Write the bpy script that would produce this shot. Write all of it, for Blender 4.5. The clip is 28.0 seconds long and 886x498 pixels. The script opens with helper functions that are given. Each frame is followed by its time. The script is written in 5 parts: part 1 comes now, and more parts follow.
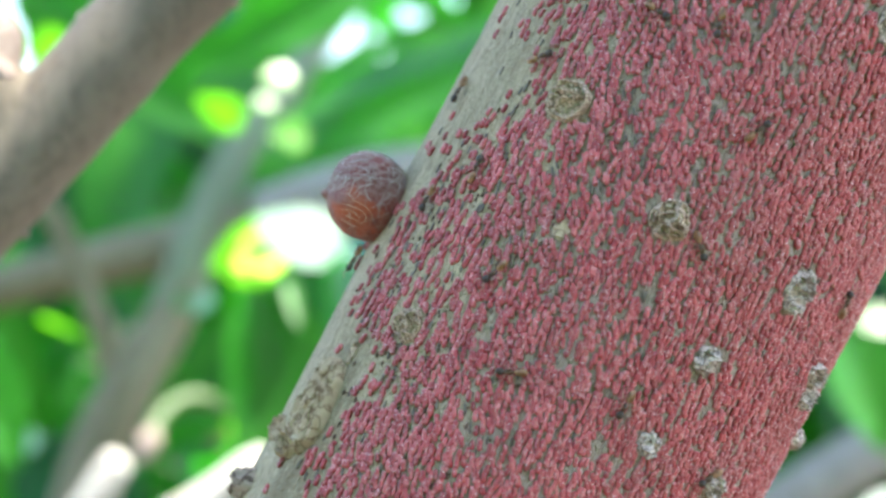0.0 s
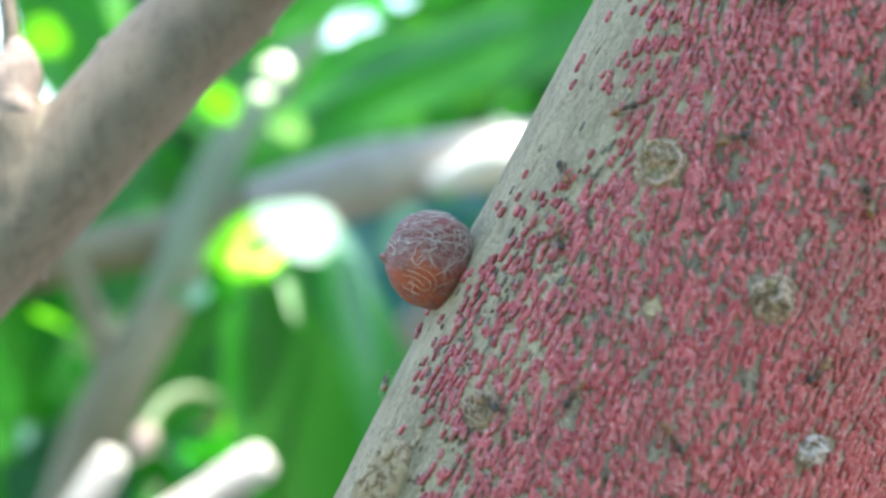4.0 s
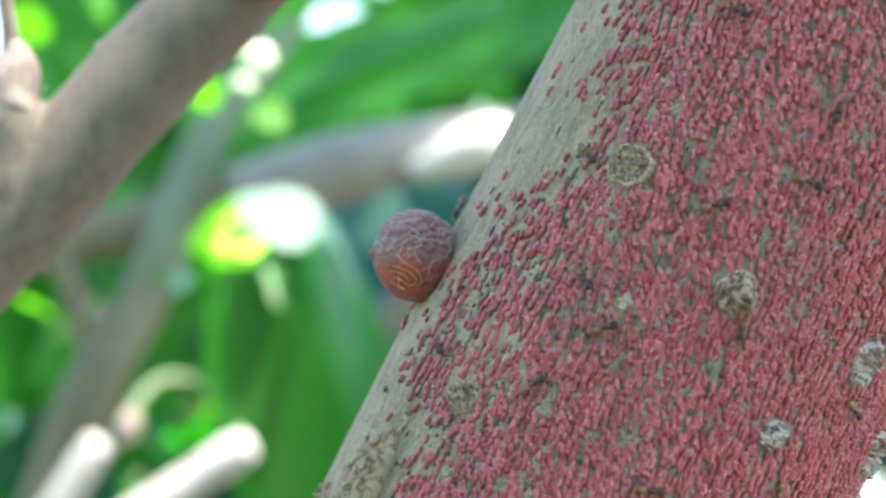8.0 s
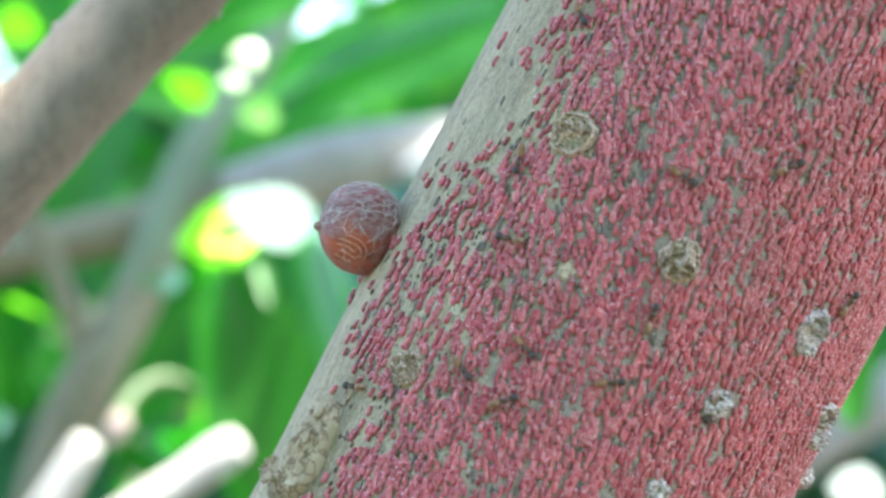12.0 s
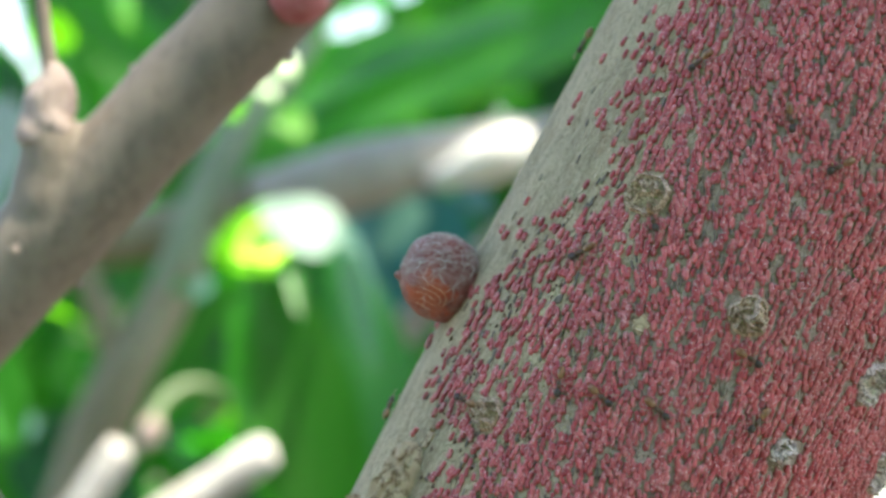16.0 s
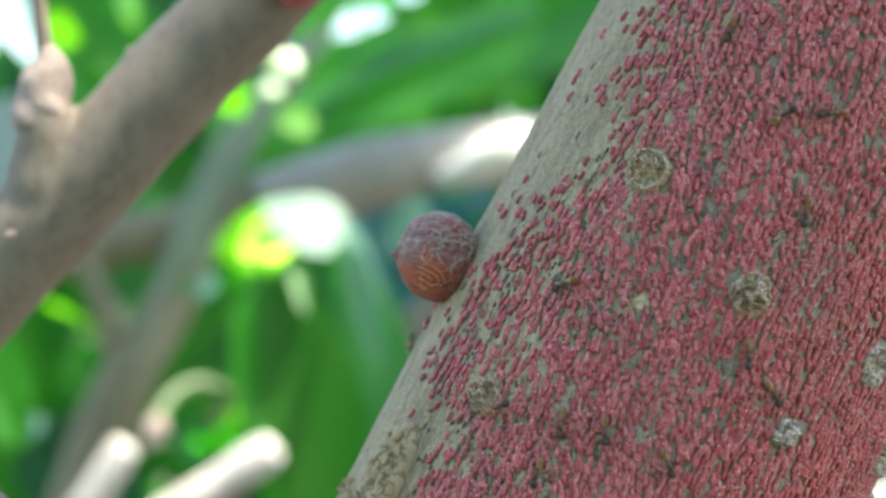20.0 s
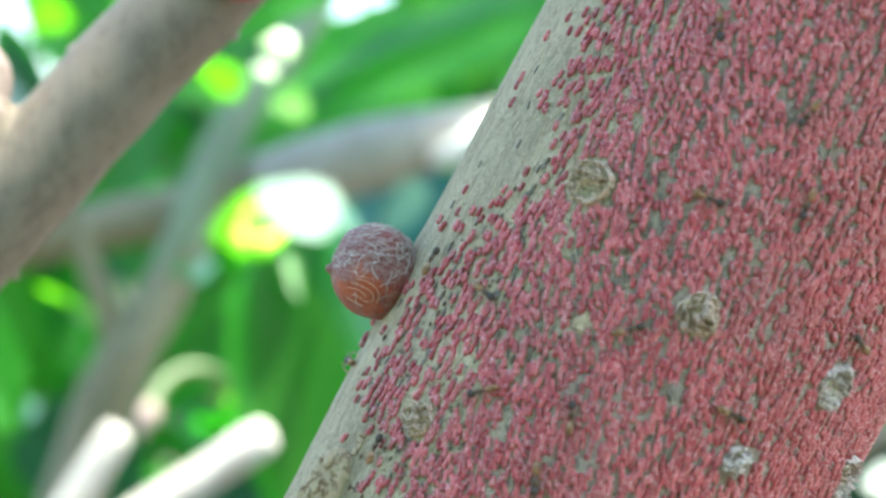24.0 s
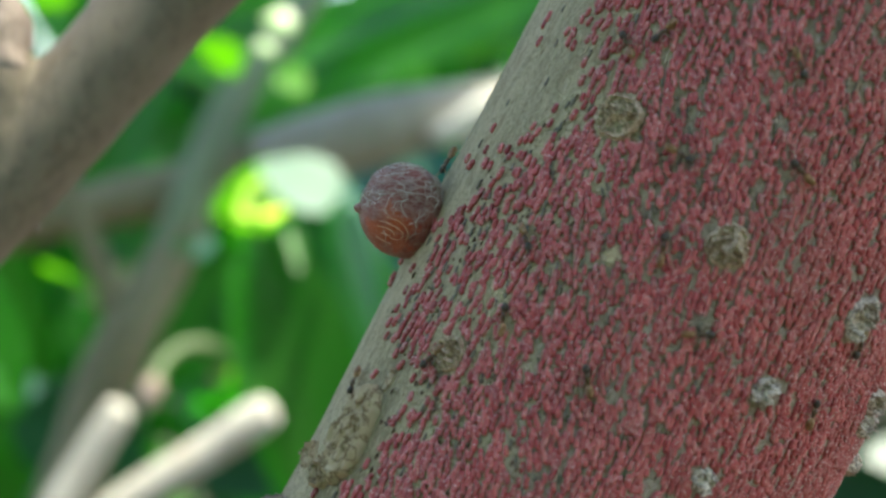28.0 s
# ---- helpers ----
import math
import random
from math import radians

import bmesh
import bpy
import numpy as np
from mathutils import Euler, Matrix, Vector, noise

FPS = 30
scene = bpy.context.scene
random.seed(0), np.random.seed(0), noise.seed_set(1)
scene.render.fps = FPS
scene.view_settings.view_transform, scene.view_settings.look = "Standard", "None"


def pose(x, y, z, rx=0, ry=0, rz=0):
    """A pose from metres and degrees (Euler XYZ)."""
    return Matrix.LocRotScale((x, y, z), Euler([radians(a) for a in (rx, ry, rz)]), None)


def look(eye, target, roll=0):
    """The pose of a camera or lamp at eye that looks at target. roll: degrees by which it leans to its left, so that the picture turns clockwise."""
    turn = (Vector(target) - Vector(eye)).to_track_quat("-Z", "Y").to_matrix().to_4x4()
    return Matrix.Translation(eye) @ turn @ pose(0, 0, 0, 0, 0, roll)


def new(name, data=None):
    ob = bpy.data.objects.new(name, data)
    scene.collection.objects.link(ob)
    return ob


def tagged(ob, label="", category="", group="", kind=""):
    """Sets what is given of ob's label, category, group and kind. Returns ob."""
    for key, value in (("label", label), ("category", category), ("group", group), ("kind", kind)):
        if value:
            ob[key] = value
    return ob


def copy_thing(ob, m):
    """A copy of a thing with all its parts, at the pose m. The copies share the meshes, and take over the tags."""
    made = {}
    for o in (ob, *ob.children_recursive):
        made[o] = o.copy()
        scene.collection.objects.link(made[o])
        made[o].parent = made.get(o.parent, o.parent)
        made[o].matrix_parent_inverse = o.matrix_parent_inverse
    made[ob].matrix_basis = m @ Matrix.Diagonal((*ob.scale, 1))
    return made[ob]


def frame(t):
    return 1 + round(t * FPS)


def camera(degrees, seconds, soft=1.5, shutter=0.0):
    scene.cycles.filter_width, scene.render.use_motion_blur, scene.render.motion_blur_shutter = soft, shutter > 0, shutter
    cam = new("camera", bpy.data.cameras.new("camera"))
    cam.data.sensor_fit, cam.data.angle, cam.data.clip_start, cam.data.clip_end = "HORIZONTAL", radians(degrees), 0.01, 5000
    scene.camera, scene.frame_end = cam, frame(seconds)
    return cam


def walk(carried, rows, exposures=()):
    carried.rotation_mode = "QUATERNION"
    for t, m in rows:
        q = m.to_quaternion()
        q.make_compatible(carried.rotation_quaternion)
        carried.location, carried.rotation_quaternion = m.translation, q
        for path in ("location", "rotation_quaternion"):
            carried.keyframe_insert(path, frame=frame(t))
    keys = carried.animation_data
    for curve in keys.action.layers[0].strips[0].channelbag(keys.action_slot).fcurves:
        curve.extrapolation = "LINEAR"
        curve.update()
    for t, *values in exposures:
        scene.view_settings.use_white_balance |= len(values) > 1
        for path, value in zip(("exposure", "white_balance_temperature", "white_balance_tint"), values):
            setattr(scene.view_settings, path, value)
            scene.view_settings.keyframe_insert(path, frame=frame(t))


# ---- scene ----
cam = camera(28.0, 28.0, soft=2.8)
cam.data.dof.use_dof, cam.data.dof.focus_distance = True, 0.0728
cam.data.dof.aperture_fstop = 55.0
ROWS = [
    (0.0, 0.00050, 0.00052, 1.39958, 90.199, 0.056, 0.125),
    (0.5, 0.00084, -0.00082, 1.40029, 89.829, 0.335, 0.062),
    (1.0, 0.00080, -0.00143, 1.40056, 89.853, 0.403, -0.027),
    (1.5, 0.00134, -0.00115, 1.40084, 89.723, 0.337, 0.323),
    (2.0, -0.00095, -0.00011, 1.40044, 89.703, 0.357, 0.008),
    (2.5, 0.00056, 0.00132, 1.40093, 89.553, 0.381, -0.104),
    (3.0, -0.00003, 0.00381, 1.40057, 89.576, 0.454, 0.085),
    (3.5, -0.00313, 0.00558, 1.40299, 89.737, 0.128, -0.178),
    (4.0, -0.00293, 0.00711, 1.40324, 89.530, -0.010, -0.333),
    (4.5, -0.00373, 0.00690, 1.40361, 89.528, -0.174, -0.326),
    (6.5, -0.00380, 0.00543, 1.40363, 89.172, 0.003, -0.691),
    (7.0, -0.00301, 0.00438, 1.40397, 89.149, 0.077, -0.644),
    (7.5, -0.00299, 0.00342, 1.40419, 89.069, 0.083, -0.864),
    (8.0, -0.00312, 0.00278, 1.40380, 89.037, 0.050, -0.959),
    (8.5, -0.00350, 0.00211, 1.40363, 89.092, 0.027, -0.892),
    (9.0, -0.00250, 0.00206, 1.40331, 89.018, 0.032, -1.090),
    (9.5, -0.00313, 0.00272, 1.40281, 89.026, 0.058, -1.044),
    (10.0, -0.00112, 0.00299, 1.40294, 88.995, 0.048, -1.195),
    (10.5, -0.00148, 0.00359, 1.40285, 88.623, 0.264, -1.370),
    (11.0, -0.00045, 0.00371, 1.40309, 88.728, 0.514, -1.442),
    (11.5, -0.00056, 0.00380, 1.40245, 88.903, 0.432, -1.260),
    (12.0, -0.00084, 0.00337, 1.40242, 89.172, 0.250, -0.976),
    (12.5, -0.00204, 0.00173, 1.40284, 89.326, -0.169, -0.749),
    (13.0, -0.00292, 0.00198, 1.40317, 89.125, -0.056, -0.716),
    (13.5, -0.00315, 0.00186, 1.40294, 89.217, -0.158, -0.782),
    (15.5, -0.00355, 0.00079, 1.40324, 89.407, -0.327, -0.215),
    (16.0, -0.00339, -0.00030, 1.40457, 89.222, -0.282, -0.338),
    (16.5, -0.00389, 0.00052, 1.40381, 89.224, -0.207, -0.390),
    (17.0, -0.00366, 0.00093, 1.40356, 89.280, -0.214, -0.299),
    (17.5, -0.00402, 0.00099, 1.40341, 89.301, -0.223, -0.134),
    (18.0, -0.00530, 0.00062, 1.40304, 89.485, -0.353, 0.084),
    (18.5, -0.00417, 0.00045, 1.40334, 89.393, -0.248, 0.110),
    (19.0, -0.00357, 0.00030, 1.40309, 89.428, -0.347, -0.106),
    (19.5, -0.00434, 0.00067, 1.40313, 89.359, -0.192, 0.121),
    (20.0, -0.00297, 0.00091, 1.40354, 89.290, -0.229, -0.114),
    (20.5, -0.00230, 0.00086, 1.40409, 88.987, -0.011, -0.260),
    (22.5, -0.00132, 0.00295, 1.40334, 89.320, -0.072, 0.130),
    (23.0, -0.00226, 0.00402, 1.40388, 88.917, -0.051, 0.388),
    (23.5, -0.00209, 0.00517, 1.40415, 88.485, -0.223, 0.101),
    (24.0, -0.00000, 0.00512, 1.40502, 88.559, -0.121, 0.128),
    (24.5, 0.00027, 0.00398, 1.40549, 88.515, -0.098, 0.176),
    (25.0, -0.00071, 0.00301, 1.40564, 88.495, -0.111, 0.065),
    (25.5, 0.00051, 0.00268, 1.40580, 88.349, 0.046, 0.180),
    (26.0, -0.00105, 0.00198, 1.40518, 88.458, -0.081, 0.171),
    (26.5, -0.00232, 0.00263, 1.40437, 88.239, 0.125, 0.285),
    (27.0, -0.00177, 0.00379, 1.40410, 88.236, 0.279, 0.247),
    (27.5, -0.00053, 0.00433, 1.40388, 88.099, 0.182, 0.025),
    (28.0, -0.00133, 0.00438, 1.40322, 87.990, 0.113, -0.002),
]
EXPOSURES = [(t, stops, kelvin, 6.0 if t < 22 else 3.0 if t < 24 else 1.0 if t < 27 else -2.0) for t, stops, kelvin in ((0, 2.25, 6600), (1.5, 2.37, 6580), (3, 2.39, 6400), (4, 2.28, 6450), (7, 2.07, 6490), (8, 2.12, 6500), (9, 2.25, 6420), (10, 2.37, 6380), (11, 2.47, 6220), (12, 2.45, 6380), (13, 2.07, 6950), (13.5, 2.03, 6950), (16, 1.87, 7030), (17, 1.79, 6930), (18, 1.60, 6910), (19, 1.90, 6900), (20, 1.89, 6880), (23, 2.15, 6680), (24, 2.35, 6530), (25, 2.32, 6680), (26, 2.12, 6930), (27, 1.61, 7180), (28, 1.37, 7180))]
walk(cam, [(t, pose(x, y, z, rx, ry, rz)) for t, x, y, z, rx, ry, rz in ROWS], EXPOSURES)

# ---- world and sun: bright day, the branch itself in open shade ----
SUN_WAY = Vector((0.35, -0.12, 0.93)).normalized()
world = bpy.data.worlds.new("sky")
scene.world = world
world.use_nodes = True
sky = world.node_tree.nodes.new("ShaderNodeTexSky")
sky.sky_type, sky.sun_disc = "NISHITA", False
sky.sun_elevation, sky.sun_rotation = math.asin(SUN_WAY.z), math.atan2(SUN_WAY.x, SUN_WAY.y) % math.tau
world.node_tree.links.new(sky.outputs[0], world.node_tree.nodes["Background"].inputs[0])
world.node_tree.nodes["Background"].inputs[1].default_value = 0.15
sun = new("sun", bpy.data.lights.new("sun", "SUN"))
sun.data.energy, sun.data.angle, sun.data.color = 5.0, radians(0.55), (1.0, 0.95, 0.86)
sun.matrix_world = look(SUN_WAY * 4, (0, 0, 0))


# ---- materials ----
def material(name, base, rough=0.6, **extra):
    """A principled material; returns it with its node tree, shader and object coordinates."""
    m = bpy.data.materials.new(name)
    m.use_nodes = True
    tree = m.node_tree
    shader = tree.nodes["Principled BSDF"]
    shader.inputs["Base Color"].default_value = (*base, 1)
    shader.inputs["Roughness"].default_value = rough
    for key, value in extra.items():
        shader.inputs[key.replace("_", " ")].default_value = value
    return m, tree, shader


def coords(tree, scale=(1, 1, 1)):
    c = tree.nodes.new("ShaderNodeTexCoord")
    mp = tree.nodes.new("ShaderNodeMapping")
    mp.inputs["Scale"].default_value = scale
    tree.links.new(c.outputs["Object"], mp.inputs["Vector"])
    return mp.outputs[0]


def noise_node(tree, vec, scale, detail=4, rough=0.55):
    n = tree.nodes.new("ShaderNodeTexNoise")
    n.inputs["Scale"].default_value, n.inputs["Detail"].default_value, n.inputs["Roughness"].default_value = scale, detail, rough
    tree.links.new(vec, n.inputs["Vector"])
    return n.outputs["Fac"]


def ramp(tree, fac, *stops):
    r = tree.nodes.new("ShaderNodeValToRGB")
    while len(r.color_ramp.elements) < len(stops):
        r.color_ramp.elements.new(0.5)
    for e, (p, c) in zip(r.color_ramp.elements, stops):
        e.position, e.color = p, (*(c if isinstance(c, tuple) else (c, c, c)), 1)
    tree.links.new(fac, r.inputs[0])
    return r.outputs[0]


def mix(tree, fac, a, b, kind="MIX"):
    n = tree.nodes.new("ShaderNodeMix")
    n.data_type, n.blend_type = "RGBA", kind
    for socket, value in ((n.inputs[0], fac), (n.inputs[6], a), (n.inputs[7], b)):
        if isinstance(value, bpy.types.NodeSocket):
            tree.links.new(value, socket)
        else:
            socket.default_value = value if isinstance(value, float) else (*value, 1)
    return n.outputs[2]


def bump(tree, shader, height, strength, distance):
    b = tree.nodes.new("ShaderNodeBump")
    b.inputs["Strength"].default_value, b.inputs["Distance"].default_value = strength, distance
    tree.links.new(height, b.inputs["Height"])
    tree.links.new(b.outputs[0], shader.inputs["Normal"])


def bark_material(name, pale, mid, dark, fine=2600, streak=0.22, relief=0.00026):
    m, tree, shader = material(name, mid, 0.75)
    vec = coords(tree, (1, 1, streak))
    big, small = noise_node(tree, vec, fine / 12, 5), noise_node(tree, vec, fine, 4, 0.65)
    spots = noise_node(tree, coords(tree), fine / 3.2, 3)
    col = ramp(tree, big, (0.3, dark), (0.52, mid), (0.75, pale))
    col = mix(tree, ramp(tree, small, (0.3, 0.0), (0.75, 0.55)), col, pale)
    col = mix(tree, ramp(tree, spots, (0.62, 0.0), (0.72, 0.5)), col, dark)
    wrinkle = noise_node(tree, coords(tree, (1, 1, 0.16)), fine * 0.7, 3, 0.6)
    col = mix(tree, ramp(tree, wrinkle, (0.47, 0.0), (0.5, 0.55), (0.53, 0.0)), col, dark)
    grit = noise_node(tree, coords(tree, (1, 1, 0.6)), fine * 3.2, 3, 0.7)
    col = mix(tree, ramp(tree, grit, (0.34, 0.7), (0.48, 0.0)), col, dark)
    col = mix(tree, ramp(tree, grit, (0.56, 0.0), (0.70, 0.7)), col, pale)
    flakes = noise_node(tree, coords(tree, (1, 1, 0.45)), fine * 0.28, 5, 0.7)
    col = mix(tree, ramp(tree, flakes, (0.57, 0.0), (0.60, 0.45), (0.64, 0.1), (0.7, 0.0)), col, tuple(c * k for c, k in zip(dark, (1.15, 0.95, 0.8))))
    col = mix(tree, ramp(tree, flakes, (0.33, 0.5), (0.40, 0.0)), col, pale)
    tree.links.new(col, shader.inputs["Base Color"])
    both = tree.nodes.new("ShaderNodeMath")
    both.operation = "ADD"
    tree.links.new(small, both.inputs[0])
    tree.links.new(grit, both.inputs[1])
    bump(tree, shader, both.outputs[0], 1.0, relief)
    return m


BARK = bark_material("grey_bark", (0.665, 0.56, 0.37), (0.485, 0.398, 0.25), (0.215, 0.168, 0.096), 2200)


def tint_under_colony():
    """Tints the bark pinkish brown, in noisy patches, on the side where the nymphs sit."""
    tree = BARK.node_tree
    shader = tree.nodes["Principled BSDF"]
    untinted = shader.inputs["Base Color"].links[0].from_socket
    vec = coords(tree)
    split = tree.nodes.new("ShaderNodeSeparateXYZ")
    tree.links.new(vec, split.inputs[0])
    place = tree.nodes.new("ShaderNodeMath")
    place.operation, place.inputs[1].default_value, place.inputs[2].default_value = "MULTIPLY_ADD", 60.0, 0.5
    tree.links.new(split.outputs[0], place.inputs[0])
    patch = tree.nodes.new("ShaderNodeMath")
    patch.operation, patch.inputs[1].default_value = "MULTIPLY_ADD", 0.35
    tree.links.new(noise_node(tree, vec, 420, 4, 0.65), patch.inputs[0])
    tree.links.new(place.outputs[0], patch.inputs[2])
    tree.links.new(mix(tree, ramp(tree, patch.outputs[0], (0.30, 0.0), (0.55, 0.72)), untinted, (0.385, 0.300, 0.258)), shader.inputs["Base Color"])


tint_under_colony()
BARK_SMOOTH = bark_material("smooth_brown_bark", (0.285, 0.230, 0.176), (0.238, 0.188, 0.145), (0.175, 0.136, 0.104), 420, 0.35, 0.00006)
BARK_PINK = bark_material("pinkish_swollen_bark", (0.46, 0.355, 0.31), (0.37, 0.28, 0.245), (0.27, 0.195, 0.17), 1100, 0.6, 0.0001)
BARK_FAR = bark_material("far_grey_bark", (0.30, 0.27, 0.165), (0.225, 0.20, 0.12), (0.14, 0.12, 0.07), 300, 0.3)
BARK_BAND = bark_material("ashy_bark", (0.43, 0.395, 0.355), (0.345, 0.315, 0.28), (0.23, 0.205, 0.178), 300, 0.3)
# Pale green bark colour that paints the sunlit haze over a stalk.
BARK_HAZE = bark_material("pale_haze_bark", (0.25, 0.30, 0.18), (0.20, 0.245, 0.145), (0.14, 0.17, 0.10), 300, 0.3)
# Paler copies of the bark; direct sun on it is put into the colour.
BARK_SUN_SPOT = bark_material("sun_spot_bark", (0.84, 0.80, 0.76), (0.76, 0.72, 0.67), (0.52, 0.47, 0.42), 300, 0.3)
BARK_SUNLIT = bark_material("sunlit_bark", (0.60, 0.56, 0.52), (0.53, 0.49, 0.45), (0.38, 0.34, 0.30), 300, 0.3)


def island_random(tree):
    return tree.nodes.new("ShaderNodeNewGeometry").outputs["Random Per Island"]


def nymph_material():
    m, tree, shader = material("pink_red_nymph", (0.5, 0.08, 0.10), 0.40)
    vec = coords(tree)
    info = tree.nodes.new("ShaderNodeObjectInfo")
    add = tree.nodes.new("ShaderNodeMath")
    add.operation = "ADD"
    tree.links.new(island_random(tree), add.inputs[0])
    tree.links.new(info.outputs["Random"], add.inputs[1])
    frac = tree.nodes.new("ShaderNodeMath")
    frac.operation = "FRACT"
    tree.links.new(add.outputs[0], frac.inputs[0])
    col = ramp(tree, frac.outputs[0], (0.0, (0.27, 0.028, 0.036)), (0.5, (0.44, 0.056, 0.064)), (1.0, (0.60, 0.138, 0.142)))
    drift = noise_node(tree, vec, 160, 3)
    col = mix(tree, ramp(tree, drift, (0.45, 0.0), (0.75, 0.3)), col, (0.45, 0.125, 0.135))
    dull = noise_node(tree, vec, 260, 4, 0.6)
    col = mix(tree, ramp(tree, dull, (0.48, 0.0), (0.64, 0.5)), col, (0.30, 0.062, 0.058))
    # Pale noise paints wax bloom and the nymphs' pink sheen together.
    wax = noise_node(tree, vec, 5200, 3, 0.7)
    col = mix(tree, ramp(tree, wax, (0.50, 0.0), (0.70, 0.6)), col, (0.78, 0.46, 0.46))
    tree.links.new(col, shader.inputs["Base Color"])
    shader.inputs["Subsurface Weight"].default_value = 0.0
    bump(tree, shader, wax, 0.3, 0.00003)
    return m


NYMPH = nymph_material()


def simple(name, a, b, scale, rough=0.6, relief=0.0, span=(0.3, 0.7), **extra):
    m, tree, shader = material(name, a, rough, **extra)
    n = noise_node(tree, coords(tree), scale, 5, 0.6)
    tree.links.new(ramp(tree, n, (span[0], a), (span[1], b)), shader.inputs["Base Color"])
    if relief:
        bump(tree, shader, n, 0.6, relief)
    return m


SKIN_DARK = simple("dark_cast_skin", (0.085, 0.07, 0.052), (0.23, 0.19, 0.145), 3000, 0.6)
CRUMB_DARK = simple("dark_crumb", (0.07, 0.042, 0.026), (0.19, 0.12, 0.075), 5000, 0.8)
WAX = simple("white_wax", (0.78, 0.74, 0.68), (0.62, 0.52, 0.48), 3000, 0.45)
WAX_GLINT = simple("pinkish_wax_glint", (0.90, 0.78, 0.76), (0.78, 0.58, 0.57), 3000, 0.45)
WAX_DULL = simple("dull_wax", (0.50, 0.40, 0.37), (0.36, 0.26, 0.24), 3000, 0.5)
WAX_CREAM = simple("cream_wax", (0.84, 0.60, 0.42), (0.74, 0.48, 0.32), 3000, 0.5)


def crust(name, dark, mid, pale, scale):
    """Dry crust: pale ridges, brown creases in winding lines with shade painted in, and grain."""
    m, tree, shader = material(name, mid, 0.88)
    vec = coords(tree)
    broad, lines, grain = noise_node(tree, vec, scale * 0.25, 4, 0.6), noise_node(tree, vec, scale, 2, 0.5), noise_node(tree, vec, scale * 2.5, 3, 0.7)
    col = ramp(tree, broad, (0.34, mid), (0.62, pale))
    # These lines hold the creases' brown and part of their shade.
    col = mix(tree, ramp(tree, lines, (0.44, 0.0), (0.48, 0.88), (0.52, 0.88), (0.56, 0.0)), col, dark)
    col = mix(tree, ramp(tree, grain, (0.56, 0.0), (0.68, 0.6)), col, pale)
    tree.links.new(col, shader.inputs["Base Color"])
    bump(tree, shader, grain, 0.7, 0.00006)
    return m


SCAB = crust("pale_crust", (0.15, 0.080, 0.048), (0.56, 0.405, 0.29), (0.73, 0.56, 0.43), 4200)
SCAB_WHITE = crust("white_crust", (0.17, 0.115, 0.10), (0.52, 0.41, 0.35), (0.80, 0.67, 0.59), 3600)
SCAB_BROWN = crust("tan_crust", (0.24, 0.16, 0.095), (0.44, 0.33, 0.21), (0.53, 0.41, 0.275), 1500)
SCAB_RUST = crust("rusty_crust", (0.09, 0.05, 0.035), (0.27, 0.16, 0.11), (0.46, 0.36, 0.29), 1300)
ANT_DARK = simple("dark_brown_ant", (0.028, 0.019, 0.013), (0.065, 0.042, 0.028), 4000, 0.5)
ANT_BROWN = simple("brown_ant_thorax", (0.075, 0.04, 0.02), (0.14, 0.075, 0.035), 4000, 0.35)
ANT_AMBER = simple("amber_ant_abdomen", (0.26, 0.115, 0.045), (0.50, 0.28, 0.13), 5200, 0.3, 0.0, (0.42, 0.58), Transmission_Weight=0.45)
ANT_LEG = simple("pale_ant_leg", (0.34, 0.26, 0.18), (0.44, 0.35, 0.25), 4000, 0.4)
SOIL = simple("brown_soil", (0.045, 0.036, 0.024), (0.09, 0.07, 0.048), 9, 0.9)


